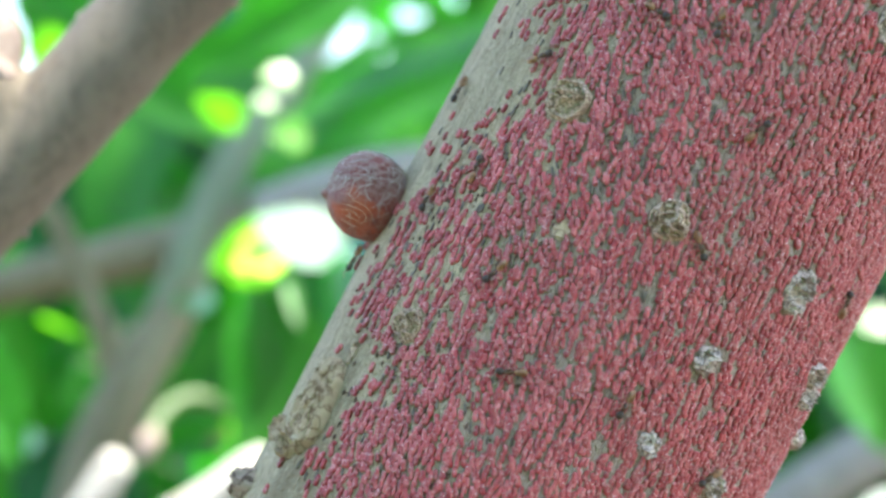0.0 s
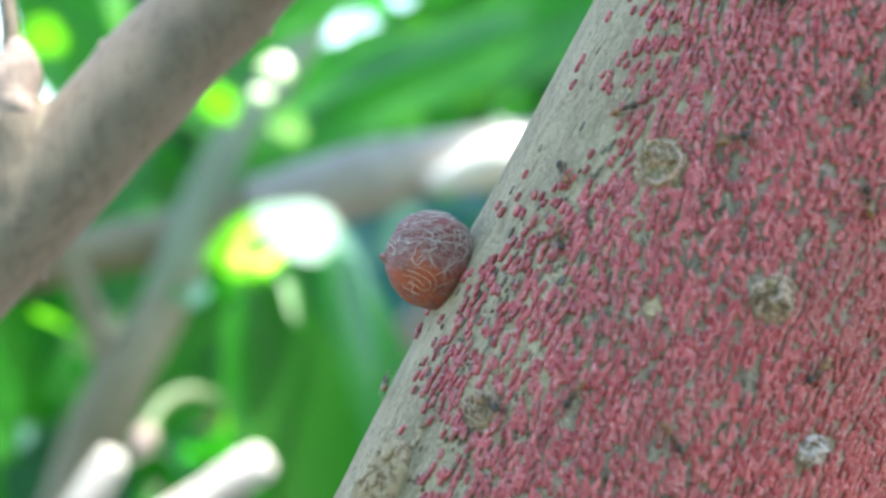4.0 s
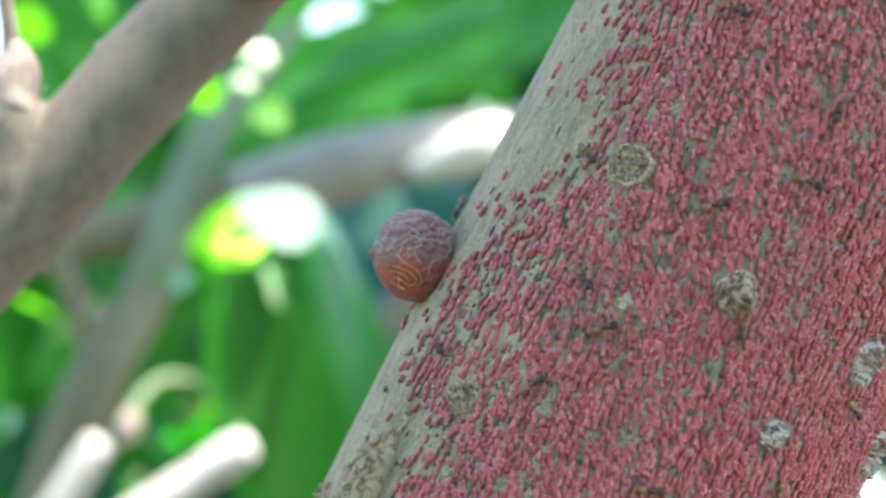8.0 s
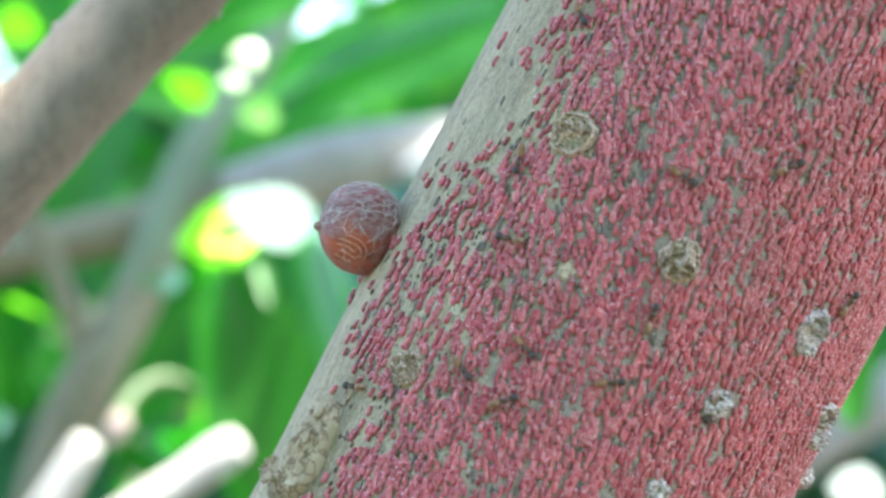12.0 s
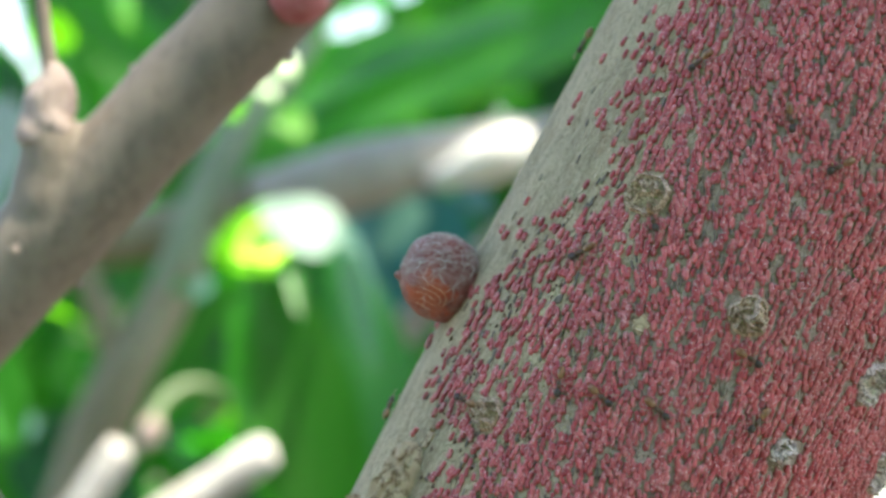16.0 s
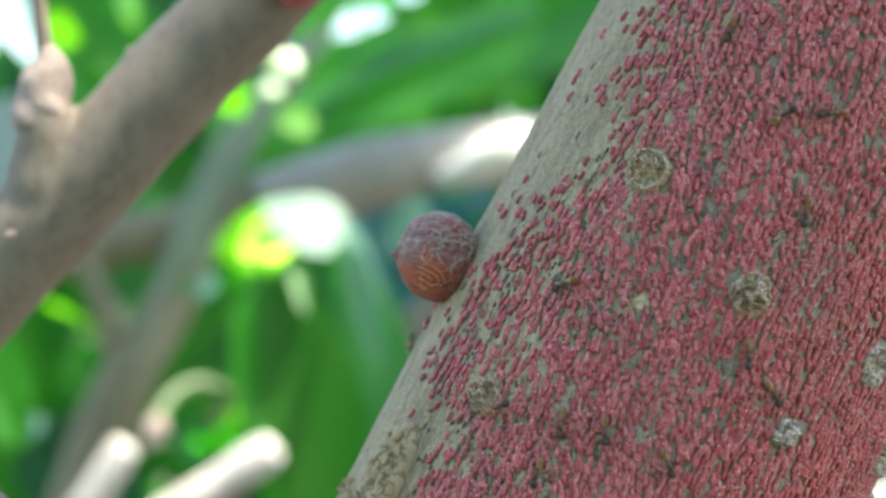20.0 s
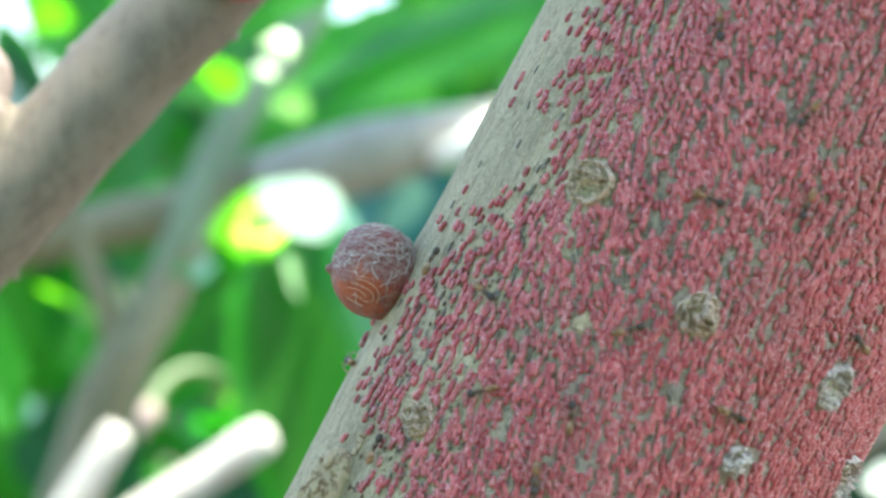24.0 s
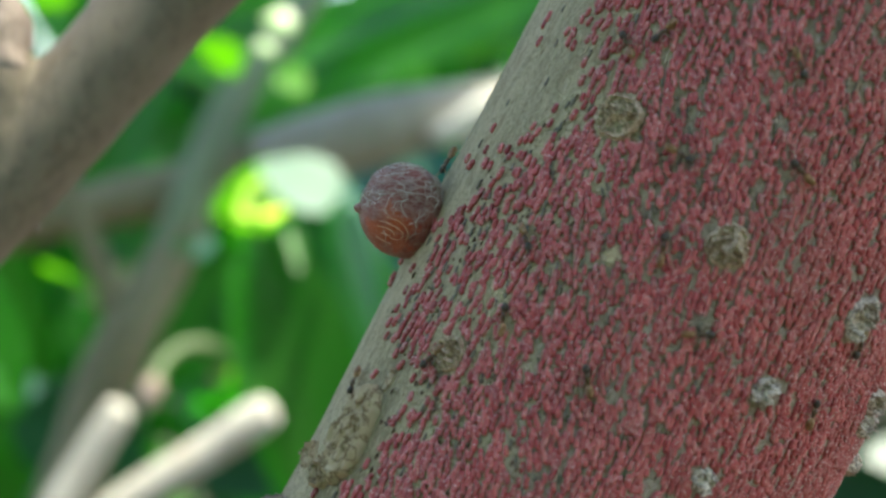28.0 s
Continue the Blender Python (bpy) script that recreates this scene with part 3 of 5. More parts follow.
tagged(skins, "small dark empty skins between the nymphs on bark", "insect skins")
# Pale octahedra stand in for wax tufts and for wet glints alike.
speck_v, speck_f = [], []
for along, phi, size in WAX_GLINTS:
    c, n = on_stem(along / 1000, phi, 0.000136), len(speck_v)
    for v in ((1, 0, 0), (-1, 0, 0), (0, 1, 0), (0, -1, 0), (0, 0, 1), (0, 0, -1)):
        speck_v.append(c + Vector(v) * 0.000032 * size)
    speck_f += [tuple(n + i for i in q) for q in ((0, 2, 4), (2, 1, 4), (1, 3, 4), (3, 0, 4), (2, 0, 5), (1, 2, 5), (3, 1, 5), (0, 3, 5))]
wax = piece("wax_specks", mesh_of("wax_specks", speck_v, speck_f, WAX_GLINT), m=STEM, kind="stuff")
tagged(wax, "tiny pale specks for wax and glints on the red nymphs", "wax")
# Dark brown crumbs, thickest a little below the stem's middle.
crumb_v, crumb_f = [], []
CRUMB = random.Random(52)
while len(crumb_v) < 6 * 800:
    s0, p0 = CRUMB.gauss(-4.5, 6.0), CRUMB.gauss(26, 19)
    if bare(s0, p0) < CRUMB.uniform(-8, 16) or any(math.hypot(math.radians(p0 - q[1]) * R * 1000 / q[2], (s0 - q[0]) / q[3]) < 1.05 for q in SCABS) or noise.noise(Vector((s0 * 0.5, p0 * 0.09, 14.0))) < CRUMB.uniform(-0.5, 0.35):
        continue
    c, n, r = on_stem(s0 / 1000, p0, 0.00005), len(crumb_v), CRUMB.uniform(0.00003, 0.00008)
    for v in ((1, 0, 0), (-1, 0, 0), (0, 0.7, 0), (0, -0.7, 0), (0, 0, 2.2), (0, 0, -2.2)):
        crumb_v.append(c + Vector(v) * r * CRUMB.uniform(0.6, 1.3))
    crumb_f += [tuple(n + i for i in q) for q in ((0, 2, 4), (2, 1, 4), (1, 3, 4), (3, 0, 4), (2, 0, 5), (1, 2, 5), (3, 1, 5), (0, 3, 5))]
crumbs = piece("sooty_crumbs", mesh_of("sooty_crumbs", crumb_v, crumb_f, CRUMB_DARK), m=STEM, kind="stuff")
tagged(crumbs, "dark brown crumbs scattered between the nymphs", "debris")
hair_v, hair_f = [], []
HAIR = random.Random(77)
for n in range(260):
    s0, p0, turn, curl = HAIR.uniform(-16, 14), HAIR.uniform(-75, 40), HAIR.uniform(0, 360), HAIR.uniform(-45, 45)
    if n >= 150:
        gap = GAPS[n % len(GAPS)]
        s0, p0 = gap[0] + HAIR.gauss(0, 0.35) * gap[2], gap[1] + math.degrees(HAIR.gauss(0, 0.35) * gap[2] / 1000 / R)
    for k in range(7):
        c = on_stem(s0 / 1000, p0, 0.00015 + 0.00006 * math.sin(k / 6 * math.pi))
        w = radians(p0)
        out, across = Vector((-math.sin(w), -math.cos(w), 0)), Vector((math.cos(w), -math.sin(w), 0))
        side = across * math.cos(radians(turn + 90)) + Vector((0, 0, math.sin(radians(turn + 90))))
        hair_v += [c + side * 0.000013, c + out * 0.000013, c - side * 0.000013]
        if k:
            a = len(hair_v) - 6
            hair_f += [(a, a + 3, a + 4, a + 1), (a + 1, a + 4, a + 5, a + 2), (a + 2, a + 5, a + 3, a)]
        turn += curl
        s0 += 0.09 * math.sin(radians(turn))
        p0 += math.degrees(0.00009 * math.cos(radians(turn)) / R)
hairs = piece("wax_filaments", mesh_of("wax_filaments", hair_v, hair_f, WAX_DULL), m=STEM, kind="stuff")
tagged(hairs, "fine curled white wax filaments among the nymphs", "wax")
one_v, one_f = capsules([(0, 0, 0, 1)], 0.000126, 0.000244, 0.000122, 0)
one_v = [(x, z, -y - R) for x, y, z in one_v]
NYMPH_ONE = mesh_of("scale_nymph", one_v, one_f, NYMPH)
for along, phi, turn, size in OPEN:
    ob = piece("scale_nymph", NYMPH_ONE, m=stem_frame(along / 1000, phi, 0.00003, -turn) @ Matrix.Scale(size, 4))
    tagged(ob, "pink-red oval scale nymph lying on grey bark", "insect", "nymphs on the open bark")


# ---- the round adult scale on the stem's upper edge ----
def globe(name, place, radius, label, seed, tall=1.1, mat=GLOBE):
    ob = tagged(new(name), label, "scale insect")
    ob.matrix_basis = place
    piece("shell", ball_mesh("shell", (radius, radius, radius * tall), mat, 0.06, 900, 28, 40, seed), ob)
    return ob


BALL = 0.00184
scale = globe("globular_scale", Matrix.Translation((-0.00301, 0.0797, 1.40221)), BALL, "round red-brown scale insect dusted with white wax threads", 2.0)
piece("tip", tube("tip", [(-BALL * 0.93, -0.0003, 0.0001, 0.00030), (-BALL * 1.04, -0.00032, 0.00014, 0.00020), (-BALL * 1.11, -0.00034, 0.00020, 0.00009)], GLOBE, 4, 10), scale, "small pointed red tip")


def on_ball(lon, lat, k=1.014):
    """A place just over the shell, by degrees."""
    return Vector((math.cos(radians(lat)) * math.cos(radians(lon)), math.cos(radians(lat)) * math.sin(radians(lon)), math.sin(radians(lat)) * 1.1)) * BALL * k


def threads():
    rng = random.Random(4)
    # wavering wrinkles round the upper half
    for n in range(22):
        lon, lat, slope = rng.uniform(-175, -20), rng.choice((22, 30, 37, 44, 51, 58, 65, 72, 78)) + rng.gauss(0, 2.2), rng.gauss(0, 5)
        span = rng.uniform(16, 44) / max(0.35, math.cos(radians(lat)))
        pts = []
        for k in range(8):
            u = k / 7 - 0.5
            pts.append((*on_ball(lon + u * span, min(86, lat + slope * u + 2.6 * noise.noise(Vector((u * 5, n * 1.7, 0))))), rng.uniform(0.000010, 0.000019)))
        piece("wax_thread", tube("wax_thread", pts, WAX if n % 3 else WAX_DULL, 3, 5), scale)
    # a loose web over the middle
    for n in range(44):
        lon, lat, turn = rng.uniform(-165, -25), rng.gauss(10, 15), rng.uniform(0, 360)
        pts = []
        for k in range(7):
            turn += rng.uniform(-50, 50)
            lon += 5.0 * math.cos(radians(turn))
            lat += 4.2 * math.sin(radians(turn))
            pts.append((*on_ball(lon, max(-60, min(84, lat))), 0.000013))
        piece("wax_thread", tube("wax_thread", pts, WAX if n % 3 else WAX_DULL, 3, 5), scale)
    # crumbs where the shell meets the bark
    for n in range(26):
        lon, lat = rng.gauss(-12, 13), rng.uniform(-50, 40)
        pts = [(*(on_ball(lon + rng.uniform(-9, 9), lat + rng.uniform(-9, 9), rng.uniform(1.0, 1.07))), 0.00002) for k in range(5)]
        piece("wax_thread", tube("wax_thread", pts, WAX_DULL, 3, 5), scale)
    curls = (
        ((-0.62, -0.18), (-0.40, -0.22), (-0.20, -0.30), (-0.02, -0.42), (-0.02, -0.56), (-0.20, -0.58), (-0.34, -0.48), (-0.50, -0.44)),
        ((-0.58, -0.30), (-0.40, -0.33), (-0.25, -0.40), (-0.16, -0.50)),
        ((-0.36, -0.12), (-0.14, -0.18), (0.06, -0.32), (0.12, -0.48), (0.06, -0.62)),
        ((-0.60, -0.52), (-0.44, -0.60), (-0.28, -0.68)),
    )
    for curl in curls:
        pts = []
        for x, z in curl:
            d = Vector((x, -math.sqrt(max(0.05, 1 - x * x - z * z)), z * 1.1))
            pts.append((*(d * BALL * 1.012), 0.000013))
        piece("wax_thread", tube("wax_thread", pts, WAX_CREAM, 5, 5), scale, "cream curled wax thread")
    verts, faces = [], []
    for _ in range(1500):
        c, n = on_ball(rng.uniform(-180, 0), math.degrees(math.asin(rng.uniform(-0.75, 1))), 1.008), len(verts)
        r = rng.uniform(0.000008, 0.000022)
        verts += [c + Vector(v) * r for v in ((1, 0, 0), (-1, 0, 0), (0, 1, 0), (0, -1, 0), (0, 0, 1), (0, 0, -1))]
        faces += [tuple(n + i for i in q) for q in ((0, 2, 4), (2, 1, 4), (1, 3, 4), (3, 0, 4), (2, 0, 5), (1, 2, 5), (3, 1, 5), (0, 3, 5))]
    for _ in range(420):
        lon, lat, n = rng.uniform(-200, 20), math.degrees(math.asin(rng.uniform(-0.6, 1))), len(verts)
        a, b = on_ball(lon, lat, 1.0), on_ball(lon + rng.uniform(-4, 4), lat + rng.uniform(-4, 4), rng.uniform(1.02, 1.055))
        side = (b - a).cross(Vector((0.3, 0.8, 0.5))).normalized() * 0.000006
        verts += [a + side, a - side, a + side.cross(b - a).normalized() * 0.000008, b]
        faces += [(n, n + 1, n + 3), (n + 1, n + 2, n + 3), (n + 2, n, n + 3)]
    piece("wax_dust", mesh_of("wax_dust", verts, faces, WAX_DULL), scale, "pale grey wax dust", kind="stuff")


threads()


# ---- the second, smooth branch behind ----
side_branch = tagged(new("side_branch"), "smooth brown-grey forked branch out of focus", "branch")
side_branch.location = (0.0002, -0.0003, -0.0001)


def melted(name, parts, mat, voxel, passes):
    """Several closed meshes grown into one smooth body."""
    verts, faces = [], []
    for me in parts:
        n = len(verts)
        verts += [v.co[:] for v in me.vertices]
        faces += [tuple(i + n for i in f.vertices) for f in me.polygons]
    ob = piece(name, mesh_of(name, verts, faces, mat), side_branch, "swollen fork of the smooth branch")
    grow = ob.modifiers.new("grow", "REMESH")
    grow.mode, grow.voxel_size, grow.use_smooth_shade = "VOXEL", voxel, True
    even = ob.modifiers.new("even", "SMOOTH")
    even.factor, even.iterations = 0.5, passes
    return ob


piece("limb", tube("limb", [
    (-0.62, 0.30, -0.02, 0.012), (-0.22, 0.16, 1.10, 0.0065), (-0.0620, 0.1100, 1.3660, 0.0038), (-0.0470, 0.1086, 1.3825, 0.0035), (-0.03697, 0.1080, 1.39313, 0.00334), (-0.03025, 0.1078, 1.40025, 0.00323), (-0.02666, 0.1075, 1.40412, 0.00319), (-0.02281, 0.1073, 1.40814, 0.00311),
    (-0.0195, 0.1070, 1.41169, 0.00307), (-0.01626, 0.1068, 1.41506, 0.00307), (-0.00808, 0.1065, 1.42402, 0.00306), (0.06, 0.10, 1.50, 0.0025)], BARK_SMOOTH, 14, 40, 0.05, 300), side_branch)
melted("fork", [
    tube("fork", [(-0.0345, 0.1079, 1.3957, 0.0026), (-0.03025, 0.1078, 1.40025, 0.00314), (-0.02845, 0.10765, 1.40218, 0.00324), (-0.02666, 0.1075, 1.40412, 0.00326), (-0.02281, 0.1073, 1.40814, 0.00316), (-0.02115, 0.10715, 1.40990, 0.00310), (-0.0195, 0.1070, 1.41169, 0.00304), (-0.01626, 0.1068, 1.41506, 0.00270)], BARK_SMOOTH, 10, 48, 0.05, 300),
    tube("fork", [(-0.0268, 0.1074, 1.4025, 0.0016), (-0.02670, 0.1070, 1.40420, 0.0024), (-0.02640, 0.1066, 1.40600, 0.00250), (-0.02625, 0.1064, 1.40760, 0.00226), (-0.02625, 0.1062, 1.40898, 0.00196), (-0.02645, 0.1061, 1.41032, 0.00172), (-0.02660, 0.1060, 1.4113, 0.00142)], BARK_SMOOTH, 10, 40, 0.05, 500)], BARK_SMOOTH, 0.00016, 45)
piece("spur", tube("spur", [(-0.02660, 0.1060, 1.4094, 0.00165), (-0.02663, 0.1060, 1.41046, 0.00166), (-0.02650, 0.1060, 1.41120, 0.00150), (-0.02635, 0.1060, 1.41196, 0.00144), (-0.02621, 0.1060, 1.4129, 0.00124), (-0.02626, 0.1060, 1.41364, 0.00082), (-0.02648, 0.1060, 1.41414, 0.0005)], BARK_PINK, 8, 24, 0.22, 700), side_branch, "swollen pinkish spur")
piece("twig", tube("twig", [(-0.02634, 0.1060, 1.4130, 0.00055), (-0.02652, 0.1060, 1.41464, 0.00050), (-0.02669, 0.1060, 1.41598, 0.00047), (-0.0269, 0.1060, 1.41765, 0.00044), (-0.02746, 0.1060, 1.42232, 0.0004), (-0.022, 0.112, 1.46, 0.0004)], BARK_SMOOTH, 8, 16, 0.1, 900), side_branch, "thin olive-brown twig")
for px in ((-0.0251, 0.1078, 1.4010), (-0.0123, 0.1068, 1.4147), (-0.0215, 0.1065, 1.4139), (-0.0281, 0.1044, 1.4030), (-0.0300, 0.1046, 1.3983), (-0.0305, 0.1078, 1.3950)):
    piece("bud", ball_mesh("bud", (0.00026, 0.00026, 0.00034), BARK_PINK, 0.25, 2500, 8, 12, px[0] * 900), side_branch, m=Matrix.Translation(px))
piece("spur", tube("spur", [(*(-0.0409, 0.1095, 1.3852), 0.0012), (*(-0.0357, 0.1086, 1.3862), 0.0013), (*(-0.0324, 0.1076, 1.3875), 0.0014), (*(-0.0312, 0.1076, 1.3879), 0.0011), (*(-0.03, 0.1076, 1.3871), 0.0008), (*(-0.0286, 0.1076, 1.3864), 0.0003)], BARK_SMOOTH, 8, 14, 0.3, 900), side_branch, "knobbly brown twig stub")
piece("bristle", tube("bristle", [(*(-0.0308, 0.1076, 1.3877), 0.0002), (*(-0.0308, 0.1076, 1.3884), 0.00014), (*(-0.0307, 0.1076, 1.3893), 0.00016)], SCAB_BROWN, 4, 8, 0.2, 900), side_branch)
red_scale = globe("red_scale", Matrix.Translation((-0.0112, 0.1036, 1.4180)), 0.0018, "round crimson scale insect on the smooth branch", 5.0, 1.0, CRIMSON)

# ---- plants behind, out of focus ----
plant = tagged(new("background_shrub"), "leafy shrub with grey stems and broad green leaves", "shrub")


def woody(name, mat, pts):
    """One stem of the shrub."""
    piece(name, tube(name, pts, mat, 8, 18, 0.08, 90), plant)


woody("stem", BARK_FAR, [(-0.20, 0.58, -0.02, 0.014), (-0.17, 0.57, 1.0, 0.011), (-0.1179, 0.5604, 1.3115, 0.0095), (-0.102, 0.5608, 1.3543, 0.0092), (-0.0900, 0.5700, 1.3771, 0.0080), (-0.0830, 0.5720, 1.3900, 0.0060)])
# Upper part of the stalk, its haze put into the bark colour.
woody("stem", BARK_HAZE, [(-0.0930, 0.5690, 1.3730, 0.0060), (-0.0831, 0.5750, 1.3944, 0.0080), (-0.0781, 0.5850, 1.4129, 0.0074), (-0.0688, 0.6000, 1.4361, 0.0065), (-0.0573, 0.6200, 1.4551, 0.0059), (-0.0449, 0.6400, 1.4772, 0.0053), (-0.01, 0.68, 1.62, 0.003)])
woody("stem", BARK_FAR, [(-0.102, 0.5608, 1.3543, 0.0045), (-0.1083, 0.5609, 1.3757, 0.0040), (-0.1164, 0.561, 1.397, 0.0036), (-0.129, 0.5611, 1.4184, 0.003), (-0.1557, 0.5611, 1.4289, 0.0022), (-0.25, 0.56, 1.47, 0.001)])
# Sunlit stem, part of its brightness put into a paler bark.
woody("stem", BARK_SUNLIT, [(-0.20, 0.40, -0.02, 0.009), (-0.13, 0.41, 1.0, 0.007), (-0.0945, 0.4205, 1.3238, 0.0040), (-0.0832, 0.4207, 1.3420, 0.0039), (-0.0785, 0.4208, 1.3492, 0.0037), (-0.0772, 0.4208, 1.3514, 0.0032), (-0.0766, 0.4208, 1.3522, 0.0018)])
woody("stub", BARK_PINK, [(-0.0735, 0.4290, 1.3500, 0.0016), (-0.0722, 0.4295, 1.3530, 0.0024), (-0.0712, 0.4300, 1.3552, 0.0028), (-0.0702, 0.4300, 1.3572, 0.0018)])
woody("shoot", SHOOT, [(-0.0729, 0.4300, 1.3514, 0.0014), (-0.0713, 0.4360, 1.3575, 0.0016), (-0.0684, 0.4420, 1.3620, 0.0018), (-0.0636, 0.4460, 1.3639, 0.0019), (-0.0578, 0.4480, 1.3623, 0.0018), (-0.0533, 0.4490, 1.3585, 0.0015), (-0.0510, 0.4490, 1.3542, 0.0008)])
woody("stem", BARK_SUNLIT, [(-0.12, 0.39, -0.02, 0.008), (-0.10, 0.40, 1.0, 0.006), (-0.0785, 0.4207, 1.3275, 0.0042), (-0.0558, 0.4209, 1.3420, 0.0042), (-0.0436, 0.421, 1.3500, 0.0042), (-0.0421, 0.421, 1.3509, 0.0038), (-0.0413, 0.421, 1.3514, 0.0026)])
woody("stem", BARK_BAND, [(0.55, 0.70, -0.02, 0.014), (0.48, 0.66, 0.9, 0.012), (0.34, 0.62, 1.36, 0.009), (0.1594, 0.5800, 1.4664, 0.0048), (0.0769, 0.5800, 1.4455, 0.0048), (0.0310, 0.5800, 1.4337, 0.0063), (0.0090, 0.5800, 1.4290, 0.0085), (-0.0131, 0.5800, 1.4241, 0.0107), (-0.0351, 0.5800, 1.4178, 0.0118), (-0.0609, 0.5800, 1.4111, 0.0100)])
woody("stem", BARK_FAR, [(-0.0623, 0.5850, 1.4106, 0.0086), (-0.0852, 0.5900, 1.4040, 0.0086), (-0.1171, 0.6000, 1.3971, 0.0084), (-0.2, 0.61, 1.375, 0.006)])
# White piece drawn for the sunlit spot on the grey branch.
woody("stub", BARK_SUN_SPOT, [(-0.004, 0.5690, 1.4195, 0.002), (0.0035, 0.5590, 1.4212, 0.0050), (0.0115, 0.5558, 1.4240, 0.0072), (0.0200, 0.5539, 1.4274, 0.0078), (0.0275, 0.5539, 1.4304, 0.0056)])
woody("stem", BARK_BAND, [(-0.0495, 0.6208, 1.3336, 0.005), (-0.022, 0.6211, 1.3593, 0.006), (-0.0023, 0.6113, 1.3795, 0.0055), (0.0281, 0.6017, 1.4067, 0.005), (0.08, 0.60, 1.44, 0.004)])
woody("stem", BARK_BAND, [(0.03, 0.74, -0.02, 0.014), (0.06, 0.75, 1.1, 0.013), (0.1328, 0.7578, 1.2842, 0.012), (0.1667, 0.7579, 1.307, 0.012), (0.1958, 0.7579, 1.3239, 0.012), (0.40, 0.78, 1.50, 0.010)])


def leaf_mesh(name, length, width, mat, bend=0.25, fold=0.15, wave=0.05, seed=0.0, n=18, k=4):
    """A lance-shaped leaf along +y, face to +z, folded along its rib and drooping at the tip."""
    verts, faces = [], []
    for i in range(n + 1):
        t = i / n
        half = width / 2 * max(0.02, math.sin(math.pi * t ** 0.8) ** 0.75 * (1 - 0.25 * t))
        if t < 0.06:
            half = width * 0.02
        ang = bend * t
        y, z = (length * math.sin(ang) / bend, -length * (1 - math.cos(ang)) / bend) if abs(bend) > 1e-3 else (length * t, 0)
        for j in range(-k, k + 1):
            q = j / k
            dz = abs(q) * half * fold * 2 + wave * width * noise.noise(Vector((q * 1.5 + seed, t * 6, seed))) * abs(q)
            verts.append((q * half, y + dz * math.sin(ang), z + dz * math.cos(ang)))
    w = 2 * k + 1
    for i in range(n):
        for j in range(w - 1):
            faces.append((i * w + j, i * w + j + 1, (i + 1) * w + j + 1, (i + 1) * w + j))
    rib = len(verts)
    for i in range(n + 1):
        c = Vector(verts[i * w + k])
        r = width * 0.018 * (1 - 0.7 * i / n)
        verts += [c + Vector((r, 0, 0)), c + Vector((0, 0, -r * 1.4)), c + Vector((-r, 0, 0)), c + Vector((0, 0, r * 0.5))]
    for i in range(n):
        for j in range(4):
            j2 = (j + 1) % 4
            faces.append((rib + i * 4 + j, rib + i * 4 + j2, rib + i * 4 + 4 + j2, rib + i * 4 + 4 + j))
    return mesh_of(name, verts, faces, mat)


def leaf_pose(base, tip, face):
    y = (Vector(tip) - Vector(base)).normalized()
    x = y.cross(Vector(face)).normalized()
    return Matrix.Translation(base) @ Matrix((x, y, x.cross(y))).transposed().to_4x4()


leaves_made = []


def leaf(base, tip, face, width, bend, mat):
    """One leaf of the shrub, from its base to its tip."""
    length = (Vector(tip) - Vector(base)).length * 1.03
    flat = width < 0.021
    seed = len(leaves_made) * 1.7
    leaves_made.append(piece("leaf", leaf_mesh("leaf", length, width, mat, bend, 0.03 if flat or seed < 2 else 0.16, 0.02 if flat else 0.06, seed), plant, m=leaf_pose(base, tip, face)))


leaf((-0.0465, 0.4275, 1.3985), (-0.0170, 0.4300, 1.2900), (0.10, -1, 0.30), 0.034, 0.25, LEAF)
leaf((-0.0365, 0.4335, 1.4065), (-0.0110, 0.4350, 1.2900), (0.30, -1, 0.25), 0.047, 0.25, LEAF_BROAD)
# Brighter leaves stand in for sunlit patches of the hanging leaf.
leaf((-0.0361, 0.4533, 1.3965), (-0.059, 0.4533, 1.3990), (-0.20, 0.55, 0.80), 0.036, 0.3, LEAF_SUNLIT)
leaf((-0.0385, 0.4334, 1.3988), (-0.0512, 0.4333, 1.3976), (-0.25, 0.50, 0.80), 0.022, 0.2, LEAF_SUN_CORE)
# Pale leaf added as the white sheen where the hanging leaf bends.
leaf((-0.0249, 0.4284, 1.4001), (-0.045, 0.4284, 1.4093), (0.277, -0.737, 0.614), 0.0209, 0.12, LEAF_DULL)
# Small leaves added and tilted to throw sun glints.
leaf((-0.0378, 0.4517, 1.4446), (-0.0462, 0.4491, 1.4451), (0.285, -0.736, 0.614), 0.0085, 0.06, LEAF_SUNLIT)
leaf((-0.0432, 0.4566, 1.4381), (-0.0491, 0.4548, 1.4388), (0.285, -0.70, 0.65), 0.006, 0.1, LEAF_SUNLIT)
leaf((-0.0342, 0.4516, 1.4297), (-0.0436, 0.4486, 1.4303), (0.285, -0.87, 0.40), 0.010, 0.06, LEAF_SUNLIT)
leaf((-0.0088, 0.4719, 1.4582), (-0.0371, 0.4717, 1.4491), (0.2, -0.62, 0.72), 0.009, 0.25, LEAF)
leaf((0.1266, 0.4981, 1.3815), (0.1144, 0.4968, 1.3811), (0.083, -0.758, 0.647), 0.011, 0.08, LEAF)
# The white glint at lower right, put into the leaf's colour.
leaf((0.1303, 0.498, 1.3285), (0.1158, 0.4964, 1.3281), (0.083, -0.758, 0.647), 0.013, 0.08, LEAF_WHITISH)
